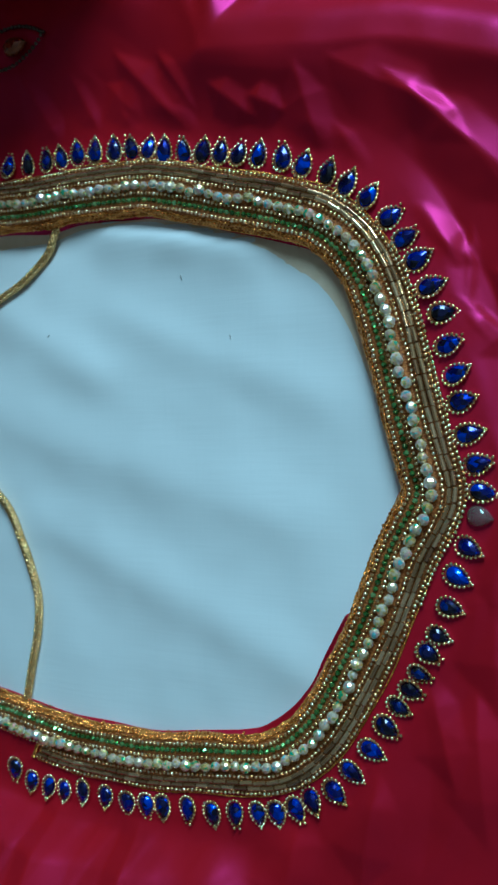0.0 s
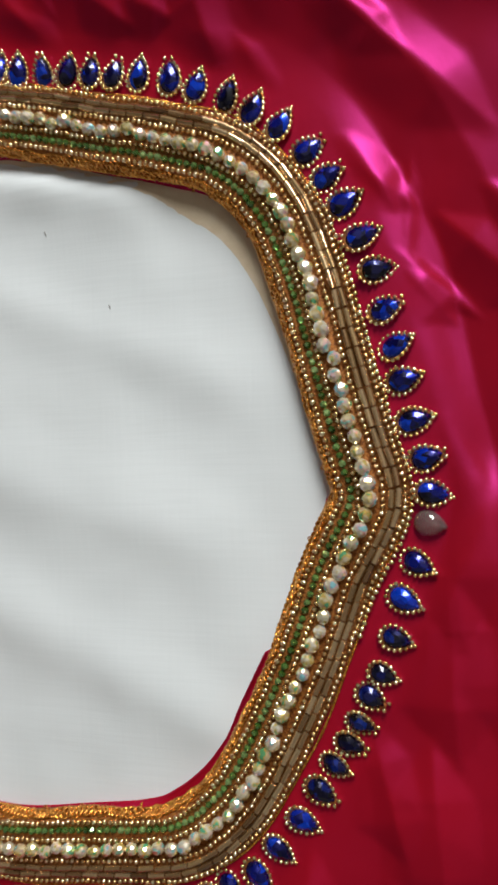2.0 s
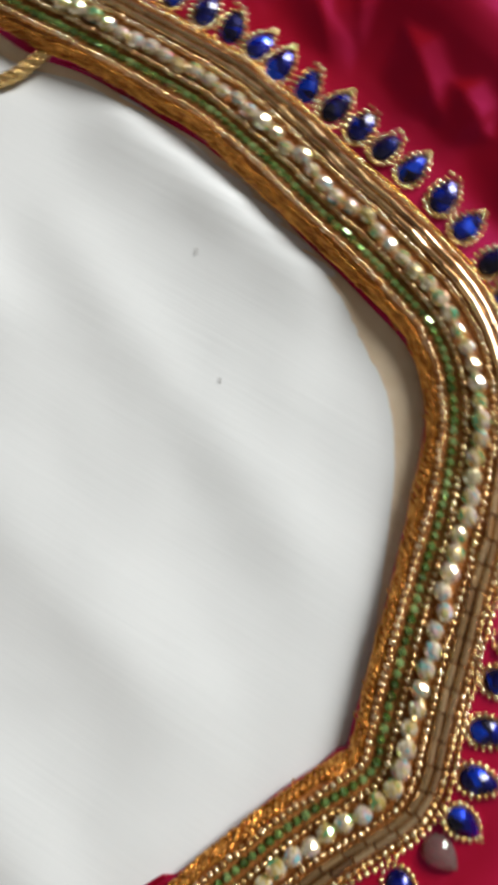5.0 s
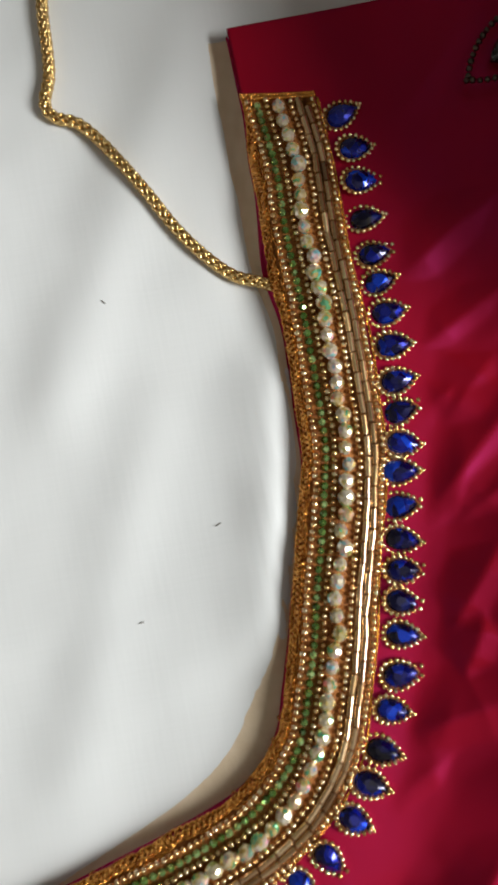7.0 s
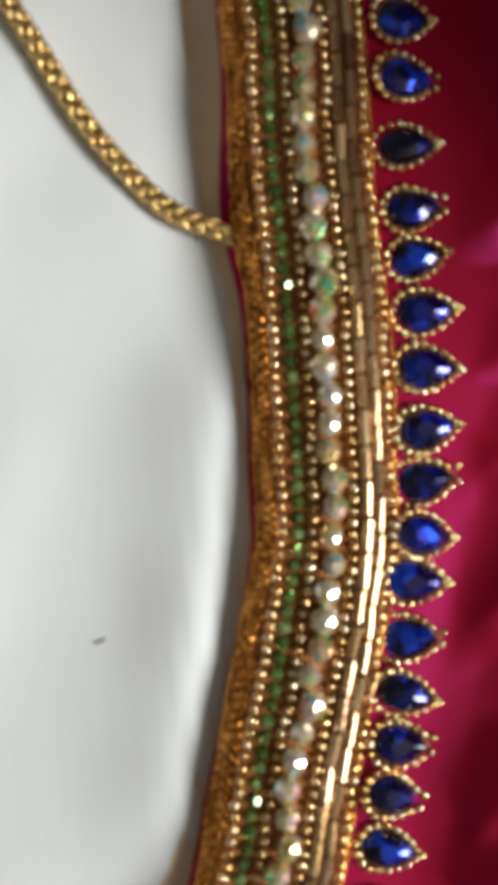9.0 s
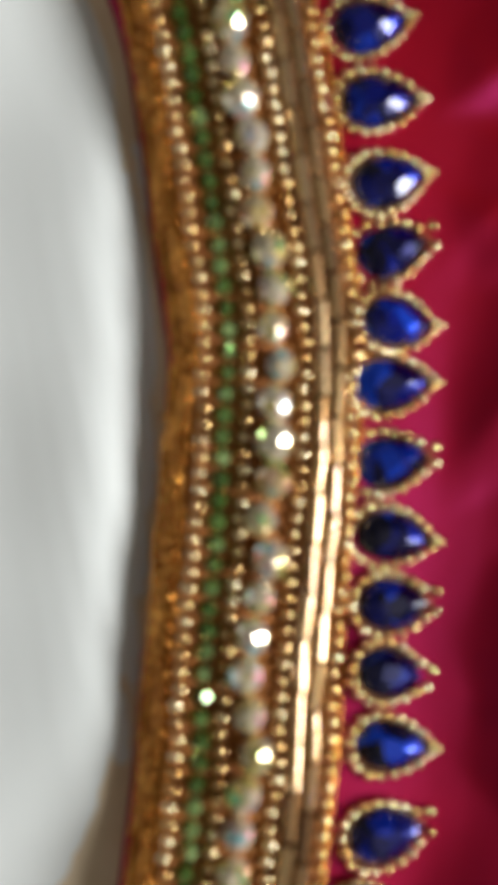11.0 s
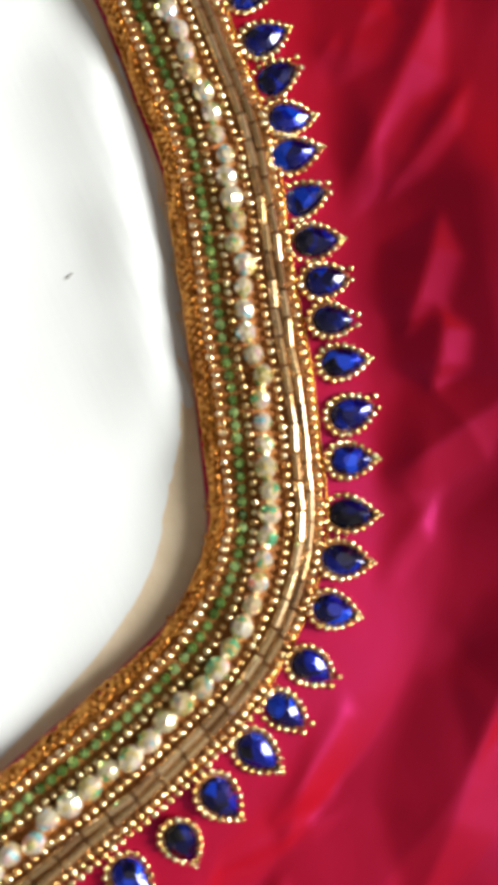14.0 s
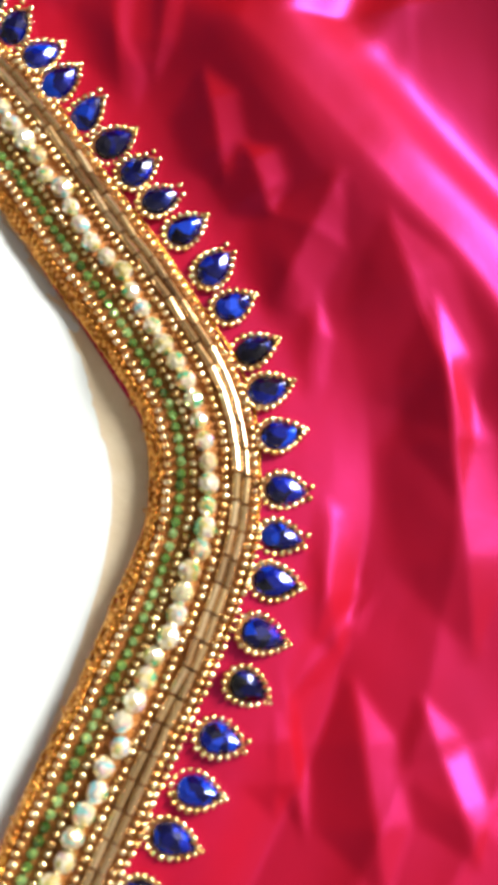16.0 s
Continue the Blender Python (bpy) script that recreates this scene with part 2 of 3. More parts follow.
# ---------------------------------------------------------------- the neckline's course (millimetres)
NECK = np.array([
    (-149.1, 85.7), (-126.4, 85.9), (-107.9, 87.4), (-91.3, 86.7), (-71.7, 86.9), (-54.2, 86.4), (-39.6, 85.5), (-32.7, 84.0), (-21.7, 81.2), (-8.2, 77.1),
    (3.3, 74.1), (14.0, 70.5), (23.3, 66.7), (31.6, 60.4), (37.9, 52.3), (42.1, 43.4), (46.1, 31.0), (49.3, 17.8), (52.9, 3.8), (56.0, -7.8),
    (58.0, -14.8), (57.7, -20.0), (55.0, -25.8), (49.8, -35.5), (45.2, -47.5), (40.6, -59.0), (33.8, -72.9), (28.3, -83.4), (22.4, -92.0), (14.4, -99.7),
    (6.2, -104.1), (-4.1, -106.0), (-21.6, -108.1), (-40.2, -110.3), (-58.0, -110.3), (-73.8, -109.9), (-90.7, -107.1), (-105.1, -104.9), (-120.6, -103.7), (-137.2, -103.1),
    (-161.1, -102.7)], float)


def spline(points, n=30):
    q = np.vstack([2 * points[0] - points[1], points, 2 * points[-1] - points[-2]])
    out = []
    for i in range(1, len(q) - 2):
        a, b, c, d = q[i - 1 : i + 3]
        for u in np.arange(n) / n:
            out.append(0.5 * (2 * b + (c - a) * u + (2 * a - 5 * b + 4 * c - d) * u * u + (3 * b - a - 3 * c + d) * u**3))
    return np.array(out + [points[-1]])


def even(points, step):
    d = np.r_[0, np.cumsum(np.linalg.norm(np.diff(points, axis=0), axis=1))]
    s = np.arange(0, d[-1], step)
    return s, np.stack([np.interp(s, d, points[:, k]) for k in range(points.shape[1])], 1)


def smoothed(rows, sigma):
    n = int(4 * sigma) + 1
    k = np.exp(-0.5 * (np.arange(-n, n + 1) / sigma) ** 2)
    k /= k.sum()
    e = np.pad(rows, ((n, n), (0, 0)), "edge")
    out = np.stack([np.convolve(e[:, j], k, "valid") for j in range(rows.shape[1])], 1)
    return out / np.linalg.norm(out, axis=1)[:, None]


STEP = 0.25
RUN, LINE = even(spline(NECK), STEP)
along = smoothed(np.gradient(LINE, axis=0), 3.0 / STEP)
OUTWARD = np.stack([-along[:, 1], along[:, 0]], 1)
FAR_OUT = smoothed(OUTWARD, 26.0 / STEP)
BAND0, BAND1 = 24.5, RUN[-1] - 22.0


def on_band(s, off):
    """The place and outward way at the run s, off millimetres outside the crystal row."""
    i = int(np.clip(round(s / STEP), 0, len(RUN) - 1))
    return LINE[i] + OUTWARD[i] * off, OUTWARD[i]


def row_line(off, start, end, step):
    """Even places along a row that runs off millimetres outside the crystal row, with the way along it."""
    a, b = int(start / STEP), int(end / STEP)
    wob = np.array([0.18 * noise.noise(Vector((RUN[i] * 0.06, off * 3.1, 0.5))) for i in range(a, b)])
    p = LINE[a:b] + OUTWARD[a:b] * (off + wob)[:, None]
    keep = [0]
    for i in range(1, len(p)):
        d = p[i] - p[keep[-1]]
        if d @ along[a + i] > 0.05:
            keep.append(i)
    s, q = even(p[keep], step)
    t = np.gradient(q, axis=0)
    t /= np.linalg.norm(t, axis=1)[:, None] + 1e-9
    return q, t


def smoothstep(a, b, x):
    u = np.clip((x - a) / (b - a), 0, 1)
    return u * u * (3 - 2 * u)


# ---------------------------------------------------------------- the lie of the cloth
def ridge(x, y, x0, y0, x1, y1, high, south, north):
    """A fold from (x0, y0) to (x1, y1), with its own breadth on the side to the right of that way (south) and to the left (north)."""
    dx, dy = x1 - x0, y1 - y0
    ln = math.hypot(dx, dy)
    u = ((x - x0) * dx + (y - y0) * dy) / ln
    w = (-(x - x0) * dy + (y - y0) * dx) / ln
    ends = smoothstep(-14, 8, u) * (1 - smoothstep(ln - 8, ln + 14, u))
    return high * ends * np.where(w > 0, np.exp(-((w / north) ** 2)), np.exp(-((w / south) ** 2)))


def field_noise(x, y, scale, seed):
    return np.array([noise.noise(Vector((a * scale, b * scale, seed))) for a, b in zip(x.ravel(), y.ravel())]).reshape(x.shape)


def tent(x, y, x0, y0, x1, y1, high, behind, before):
    """A sharp-crested fold from (x0, y0) down to (x1, y1): a flat facet on the side to the left of that way (before), another to the right (behind)."""
    dx, dy = x1 - x0, y1 - y0
    ln = math.hypot(dx, dy)
    u = ((x - x0) * dx + (y - y0) * dy) / ln
    w = (-(x - x0) * dy + (y - y0) * dx) / ln
    k = np.clip(np.minimum(u + 0.22 * ln, 1.22 * ln - u) / (0.45 * ln), 0, 1)
    side = np.where(w > 0, w / before, -w / behind) / np.maximum(k, 0.25)
    top = np.clip(1 - side, 0, 1)
    return high * k * np.where(top < 0.25, top * top * 2, top - 0.125)


def pleat(x, y, x0, y0, x1, y1, wide, fall=0.30):
    """A crease fold whose middle runs from (x0, y0) to (x1, y1): a flat facet falls to the left of that way, a gentler one rises to it."""
    ln = math.hypot(x1 - x0, y1 - y0)
    nx, ny = -(y1 - y0) / ln * wide / 2, (x1 - x0) / ln * wide / 2
    return tent(x, y, x0 - nx, y0 - ny, x1 - nx, y1 - ny, fall * wide, wide * 1.7, wide * 1.15)


def facets(a, c, seed):
    """Crushed silk: flat facets that meet in straight creases, about one unit across."""
    ia, ic = np.floor(a), np.floor(c)
    fa, fc = a - ia, c - ic

    def corner(p, q):
        r = np.sin(p * 127.1 + q * 311.7 + seed * 74.7) * 43758.5453
        return r - np.floor(r)

    p00, p10, p01, p11 = corner(ia, ic), corner(ia + 1, ic), corner(ia, ic + 1), corner(ia + 1, ic + 1)
    flip = (ia + ic) % 2 == 0
    one = np.where(fa + fc < 1, p00 + (p10 - p00) * fa + (p01 - p00) * fc, p11 + (p01 - p11) * (1 - fa) + (p10 - p11) * (1 - fc))
    two = np.where(fa > fc, p00 + (p10 - p00) * fa + (p11 - p10) * fc, p00 + (p01 - p00) * fc + (p11 - p01) * fa)
    return np.where(flip, one, two) - 0.5


def beside(x, y, course):
    """Signed distance to a course: positive to the left of its way."""
    best, sign = np.full(x.shape, 1e9), np.ones(x.shape)
    for (x0, y0), (x1, y1) in zip(course[:-1], course[1:]):
        dx, dy = x1 - x0, y1 - y0
        u = np.clip(((x - x0) * dx + (y - y0) * dy) / (dx * dx + dy * dy), 0, 1)
        d = np.hypot(x - x0 - u * dx, y - y0 - u * dy)
        near = d < best
        sign = np.where(near, np.where(-(x - x0) * dy + (y - y0) * dx > 0, 1.0, -1.0), sign)
        best = np.where(near, d, best)
    return best * sign


def satin_height(x, y, s, v):
    """Height of the satin in millimetres: flat under the embroidery, in folds beyond it."""
    free = smoothstep(17, 27 + 15 * smoothstep(55, 85, y), v)
    z = np.zeros_like(x)
    # the thick fold behind the neckline: a long hollow rise, a crest, and a round face turned to the window
    crest_line = [(-30, 185), (-21, 150)] + [tuple(p) for p in spline(np.array([(-12, 123), (6, 119.5), (28, 116), (50, 113), (81, 101), (120, 85), (175, 64)], float), 4)]
    w = beside(x, y, crest_line)
    crest = np.where(w < 0, np.exp(-(np.sqrt(w * w + 6.0) - 2.45) / 12.0), np.exp(-((w / 14.0) ** 4)))
    z += 9.5 * crest
    z += 0.58 * 6 * np.logaddexp(0, (np.minimum(w, 85) - 23) / 6) * smoothstep(-40, 0, x)
    z += 8 * smoothstep(110, 152, y) * (1 - smoothstep(-45, -14, x))
    z += ridge(x, y, -6, 162, -9, 136, 1.6, 4, 4) + ridge(x, y, 5, 162, 6, 140, 1.3, 5, 4)
    # lesser folds in front of it: each leans to the window on its far side
    lean = 0.0 * x
    lean += pleat(x, y, -42, 128, -18, 101, 7, 0.45) + pleat(x, y, -28, 125, -19, 110, 3.5, 0.45)
    lean += pleat(x, y, -50, 122, -40, 111, 6) + pleat(x, y, -46, 111, -41, 102, 4)
    lean += pleat(x, y, -9, 113, 3, 103, 5, 0.48) + pleat(x, y, 4, 108, 13, 103, 5, 0.48)
    lean += pleat(x, y, 23, 108, 28, 84, 7, 0.42) + pleat(x, y, 32, 93, 40, 78, 4, 0.36)
    lean += pleat(x, y, 36, 112, 62, 96, 8) + pleat(x, y, 60, 97, 86, 70, 8)
    lean += pleat(x, y, -86, 128, -74, 108, 6) + pleat(x, y, -66, 126, -58, 110, 4)
    lean += pleat(x, y, 108, 50, 112, 10, 10) + pleat(x, y, 50, 104, 68, 86, 5, 0.34) + pleat(x, y, 50, 68, 69, 53, 6, 0.34)
    lean += pleat(x, y, 80, 45, 97, 28, 6, 0.34) + pleat(x, y, 89, 51, 105, 40, 5, 0.34) + pleat(x, y, 70, 34, 78, 24, 4, 0.34)
    lean += pleat(x, y, 80, -6, 82, -44, 10) + pleat(x, y, 79, -40, 80, -72, 9) + pleat(x, y, 92, -20, 94, -70, 9)
    lean += pleat(x, y, 60, -72, 66, -96, 7) + pleat(x, y, 74, -78, 76, -110, 8) + pleat(x, y, 44, -104, 40, -132, 8)
    lean += pleat(x, y, 20, -118, 14, -150, 9)
    # beside the neckline the cloth falls away from it, then turns up again
    border = 28.5 + 3.0 * field_noise(x, y, 0.03, 7.7)
    lie = smoothstep(-22, -6, y) * (1 - smoothstep(72, 90, y)) * smoothstep(20, 40, x)
    z += lie * (-0.24 * np.clip(v - 17, 0, border - 17) + 0.27 * np.clip(v - border, 0, 14))
    z += tent(x, y, 55, 65, 65, 49, 0.8, 2.5, 2.5) + tent(x, y, 69, 57, 68, 39, 0.7, 2.5, 3.0) + tent(x, y, 66, 38, 81, 24, 1.2, 4.5, 2.5)
    z += ridge(x, y, 128, 70, 120, -30, 11, 14, 22)
    z += ridge(x, y, 108, -60, 100, -130, 8, 12, 18)
    # below it broad folds that lean the same way
    low = (1 - smoothstep(-14, 14, x)) * smoothstep(-98, -112, y)
    for px in (-30, -64, -100, -134):
        z += low * tent(x, y, px - 13, -116, px - 15, -190, 3.2, 8, 24)
    z += low * (0.62 * 3 * np.logaddexp(0, (np.minimum(v, 62) - 25) / 3) + 0.12 * np.clip(-x, 0, 90) * smoothstep(24, 34, v))
    # crushed facets drawn out along the folds
    across = x + 0.00275 * (y + 40) ** 2 + 3 * field_noise(x, y, 0.02, 4.4)
    down = y + 6 * field_noise(x, y, 0.015, 6.4)
    calm = 1 - 0.8 * np.clip(crest, 0, 1)
    calm = calm * (1 - 0.8 * smoothstep(-2, 5, w) * (1 - smoothstep(30, 60, w)))
    calm = calm * (1 - 0.75 * smoothstep(40, 56, x) * smoothstep(-6, 10, y) * (1 - smoothstep(95, 105, y)))
    z += 1.7 * facets(across / 15, down / 36 + 0.3 * across / 15, 1.0) * calm
    z += 0.7 * facets(across / 7, down / 19 - 0.4 * across / 7, 2.0) * calm * smoothstep(-0.2, 0.3, field_noise(x, y, 0.03, 9.1))
    z += 0.03 * np.clip(v - 16, 0, 24) * smoothstep(60, 95, y) * calm
    z += 0.5 * field_noise(x, y, 0.07, 1.7)
    z *= np.maximum(free, 0.12)
    z += lean * smoothstep(17, 26, v)
    z += 0.29 * 1.5 * np.logaddexp(0, (np.minimum(v, 38) - 18.5) / 1.5) * np.exp(-(((x - 3) / 30) ** 2)) * smoothstep(60, 95, y) * (1 - 0.7 * crest)
    # the cloth sinks to what it lies on
    z -= 2.0 * smoothstep(24, 90, v)
    z = np.where(z < -3.8, -3.8 + 0.06 * (z + 3.8), z)
    return z - edge_drop(v)


def edge_drop(v):
    """The neckline's edge curls down."""
    return 3.4 * smoothstep(-7.4, -11.4, v)


def satin_at(x, y):
    """Height of the satin under one place close to the embroidery, in millimetres."""
    return 0.06 * float(field_noise(np.array([x]), np.array([y]), 0.07, 1.7)[0])


def edge_out(s):
    """How far inside the crystal row the satin's edge lies."""
    return -10.0 + 1.8 * (1 - smoothstep(24, 40, s)) - 1.9 * np.exp(-(((s - 66) / 10) ** 2)) - 1.2 * np.exp(-(((s - 362) / 16) ** 2)) - 0.7 * np.exp(-(((s - 274) / 4) ** 2)) + 0.35 * np.sin(s * 0.11) - 1.3 * smoothstep(313, 316, s) * (1 - smoothstep(366, 386, s))


def tuck(s):
    """How far the thread edging moves outward where the band narrows at the shoulder."""
    return 2.1 * (1 - smoothstep(24, 40, s))


def slant(off):
    """The run at which a row begins: the band's end lies aslant."""
    return BAND0 + 0.22 * (off + 8.0)


# ---------------------------------------------------------------- the room
tagged(box("floor", (-2.2, -2.4, -0.06), (2.4, 1.62, -0.012), BOARD), "plain brown floor under the white cloth", "floor", kind="structure")
tagged(box("ceiling", (-2.2, -2.4, 2.6), (2.4, 1.62, 2.66), WALL), "plain pale ceiling", "ceiling", kind="structure")
tagged(box("wall_south", (-2.2, -2.5, -0.012), (2.4, -2.4, 2.6), WALL), "plain cream wall", "wall", kind="structure")
tagged(box("wall_west", (-2.3, -2.5, -0.012), (-2.2, 1.72, 2.6), WALL), "plain cream wall", "wall", kind="structure")
tagged(box("wall_east", (2.4, -2.5, -0.012), (2.5, 1.72, 2.6), WALL), "plain cream wall", "wall", kind="structure")
north = tagged(new("wall_north"), "cream wall with a window opening", "wall", kind="structure")
wx0, wx1, wz0, wz1 = WINDOW.x - WIN_W / 2, WINDOW.x + WIN_W / 2, WINDOW.z - WIN_H / 2, WINDOW.z + WIN_H / 2
box("wall_piece", (-2.2, 1.62, -0.012), (wx0, 1.72, 2.6), WALL, north)
box("wall_piece", (wx1, 1.62, -0.012), (2.4, 1.72, 2.6), WALL, north)
box("wall_piece", (wx0, 1.62, -0.012), (wx1, 1.72, wz0), WALL, north)
box("wall_piece", (wx0, 1.62, wz1), (wx1, 1.72, 2.6), WALL, north)


# ---------------------------------------------------------------- the white cloth
def cloth_height(x, y):
    """Height of the white cloth in millimetres: soft creases, lower where the blouse weighs on it."""
    z = -4.5 + 0.35 * field_noise(x, y * 0.5, 0.055, 8.1) + 0.13 * field_noise(x, y, 0.12, 3.3) + 1.3 * field_noise(x, y, 0.012, 5.5) + 0.7 * field_noise(x + 0.6 * y, y * 0.35, 0.035, 2.2)
    z += ridge(x, y, -150, 70, -60, 20, 1.8, 9, 9)
    z += ridge(x, y, -190, 20, -150, 60, 1.3, 9, 10)
    z += ridge(x, y, -120, 10, 20, -30, 1.4, 10, 12)
    z += ridge(x, y, -90, -30, 20, -75, 1.5, 9, 10)
    z += ridge(x, y, -60, 45, 25, 10, 1.0, 8, 8)
    z += ridge(x, y, -58, 72.2, -30, 67.2, 2.2, 9, 2.4) + ridge(x, y, -30, 67.2, -2, 61, 2.3, 9, 2.4)
    z -= ridge(x, y, 6, 58, 36, 18, 0.7, 12, 12)
    z -= ridge(x, y, -150, 82, -80, 74, 2.5, 9, 9)
    z += 0.8 * facets(x / 34 + 0.35 * y / 34, y / 26, 5.0) + 0.3 * facets(x / 15 - 0.3 * y / 15, y / 19, 6.0)
    out = np.maximum.reduce([smoothstep(40, 75, x), smoothstep(84, 100, y), smoothstep(-100, -116, y)])
    z = z + out * (np.minimum(z, -5.0) - z)
    return z


def white_cloth():
    xs = np.r_[np.linspace(-700, -240, 24)[:-1], np.arange(-240, 140, 2.5), np.linspace(140, 700, 28)]
    ys = np.r_[np.linspace(-700, -180, 26)[:-1], np.arange(-180, 190, 2.5), np.linspace(190, 700, 26)]
    x, y = np.meshgrid(xs, ys)
    z = cloth_height(x, y)
    h, w = x.shape
    v = np.stack([x, y, z], -1).reshape(-1, 3) * MM
    f = [(j * w + i, j * w + i + 1, (j + 1) * w + i + 1, (j + 1) * w + i) for j in range(h - 1) for i in range(w - 1)]
    ob = mesh_object("white_cloth", v, f, COTTON)
    sol = ob.modifiers.new("thickness", "SOLIDIFY")
    sol.thickness, sol.offset = 0.0006, -1
    return tagged(ob, "white cotton cloth with soft creases spread under the blouse", "cloth")


white_cloth()

# ---------------------------------------------------------------- the blouse
blouse = tagged(new("blouse"), "pink satin blouse with a beaded gold, green and blue neckline", "blouse")


def satin_panel():
    idx = np.arange(24, len(RUN), 3)
    steps = np.linspace(0, 1, 9)
    outs = np.r_[np.arange(-2.0, 120, 0.85), 120 * 1.08 ** np.arange(0, 14)]
    cols = []
    s = RUN[idx]
    e = edge_out(s)
    for u in steps[:-1]:
        off = e + (-2.0 - e) * u
        cols.append((LINE[idx] + OUTWARD[idx] * off[:, None], off))
    for o in outs:
        base = LINE[idx] + OUTWARD[idx] * min(o, 18.0)
        if o > 18:
            base = base + FAR_OUT[idx] * (o - 18.0)
        cols.append((base, np.full(len(idx), o)))
    xy = np.stack([c[0] for c in cols], 1)
    v = np.stack([c[1] for c in cols], 1)
    sv = np.repeat(s[:, None], v.shape[1], 1)
    z = satin_height(xy[..., 0], xy[..., 1], sv, v)
    n, m = v.shape
    verts = np.concatenate([xy, z[..., None]], -1).reshape(-1, 3) * MM
    faces = [(i * m + j, i * m + j + 1, (i + 1) * m + j + 1, (i + 1) * m + j) for i in range(n - 1) for j in range(m - 1)]
    ob = mesh_object("satin_panel", verts, faces, SATIN, blouse, True, "creased pink shot satin")
    me = ob.data
    if me.polygons[0].normal.z < 0:
        me.flip_normals()
    weave_map(ob)
    sol = ob.modifiers.new("thickness", "SOLIDIFY")
    sol.thickness, sol.offset = 0.0005, -1
    # turned-in facing under the edge
    fv, ff = [], []
    for k, i in enumerate(idx):
        for d, h in ((0.15, -3.2), (-0.3, -3.6), (0.1, -4.2), (2.5, -5.0), (7.0, -5.8)):
            q = LINE[i] + OUTWARD[i] * (edge_out(RUN[i]) + d)
            fv.append((q[0] * MM, q[1] * MM, h * MM))
    for k in range(len(idx) - 1):
        for j in range(4):
            ff.append((k * 5 + j, k * 5 + j + 1, (k + 1) * 5 + j + 1, (k + 1) * 5 + j))
    weave_map(mesh_object("facing", fv, ff, SATIN, blouse, True, "turned-in pink facing"))


satin_panel()


def shade_strip(runs, widths):
    """Beige strip resting on the cloth under the neckline's edge; its colour stands in for warm shade."""
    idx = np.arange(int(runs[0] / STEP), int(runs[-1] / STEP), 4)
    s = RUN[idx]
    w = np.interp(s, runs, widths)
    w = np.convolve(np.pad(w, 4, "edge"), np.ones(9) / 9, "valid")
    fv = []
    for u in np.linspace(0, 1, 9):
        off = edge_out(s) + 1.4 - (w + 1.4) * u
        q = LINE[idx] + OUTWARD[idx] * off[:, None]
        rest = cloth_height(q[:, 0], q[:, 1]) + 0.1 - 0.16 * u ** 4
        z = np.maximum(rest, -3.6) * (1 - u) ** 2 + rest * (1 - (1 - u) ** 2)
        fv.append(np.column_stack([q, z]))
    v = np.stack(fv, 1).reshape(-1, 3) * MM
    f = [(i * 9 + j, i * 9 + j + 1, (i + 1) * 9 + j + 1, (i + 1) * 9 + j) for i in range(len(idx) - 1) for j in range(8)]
    ob = mesh_object("shade_strip", v, f, SHADE_TAN, blouse, True, "beige strip standing in for warm shade under the neckline's edge")
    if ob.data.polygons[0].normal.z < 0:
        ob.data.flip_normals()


shade_strip((6, 12, 24, 40, 52, 60, 68, 84, 150, 158, 165, 172, 187, 195, 205, 211, 226, 240, 252), (5.0, 6.0, 6.0, 5.0, 4.4, 3.2, 2.4, 2.2, 2.2, 3.4, 6.2, 8.3, 8.3, 7.6, 6.0, 4.6, 3.0, 1.5, -0.4))


def strip(name, a, b, start, end, height, material, label=""):
    """A low padded strip between two offsets."""
    ia = np.arange(int(start / STEP), int(end / STEP), 3)
    prof = [(a, 0.02), (a + 0.3, height), (a + 1.2, height), (a + 2.4, height), (a + 3.4, height * 1.1), ((a + b) / 2, height * 1.15), (b - 0.3, height), (b, 0.02)]
    v, f = [], []
    for i in ia:
        for off, h in prof:
            off = max(off, -9.6 + tuck(RUN[i]))
            q = LINE[i] + OUTWARD[i] * off
            v.append((q[0] * MM, q[1] * MM, (h + 0.1 - edge_drop(off)) * MM))
    n = len(prof)
    for k in range(len(ia) - 1):
        f += [(k * n + j, (k + 1) * n + j, (k + 1) * n + j + 1, k * n + j + 1) for j in range(n - 1)]
    return mesh_object(name, v, f, material, blouse, True, label)


BUGLE_END = 466.0          # the bugle rows stop short of the shoulder at the far end
strip("couching_ground", -9.6, 2.2, BAND0, BAND1, 0.35, GROUND_THREAD, "orange-gold couched thread ground")
strip("couching_ground", 2.2, 8.5, slant(5), BUGLE_END, 0.33, GROUND_THREAD, "orange-gold couched thread ground")


def braid(off, start, end, half, pitch, radius, strands, lift):
    heap = Heap()
    a, b = int(start / STEP), int(end / STEP)
    s = RUN[a:b]
    wob = 0.25 * np.sin(s * 0.21 + off) + 0.2 * np.sin(s * 0.083)
    half = half * np.array([1 + 0.45 * noise.noise(Vector((q * 0.22, off, 3.0))) for q in s])
    slip = np.array([2.8 * noise.noise(Vector((q * 0.13, off, 1.0))) for q in s])
    for k in range(strands):
        ph = 2 * np.pi * k / strands
        lat = off + (tuck(s) if off < 0 else 0.0) + wob + half * np.sin(2 * np.pi * (s + slip) / pitch + ph)
        z = lift - edge_drop(lat) + radius * 0.9 * np.sin(4 * np.pi * s / pitch + 2 * ph + 0.6)
        p = LINE[a:b] + OUTWARD[a:b] * lat[:, None]
        tube(heap, np.column_stack([p, z]) * MM, radius * MM, 5)
    return heap


tagged(braid(-9.3, BAND0 - 1, BAND1 + 1, 0.75, 4.2, 0.42, 3, 0.85).out("zari_braid", ZARI, blouse, True, "orange-gold metallic thread braid"), kind="stuff")


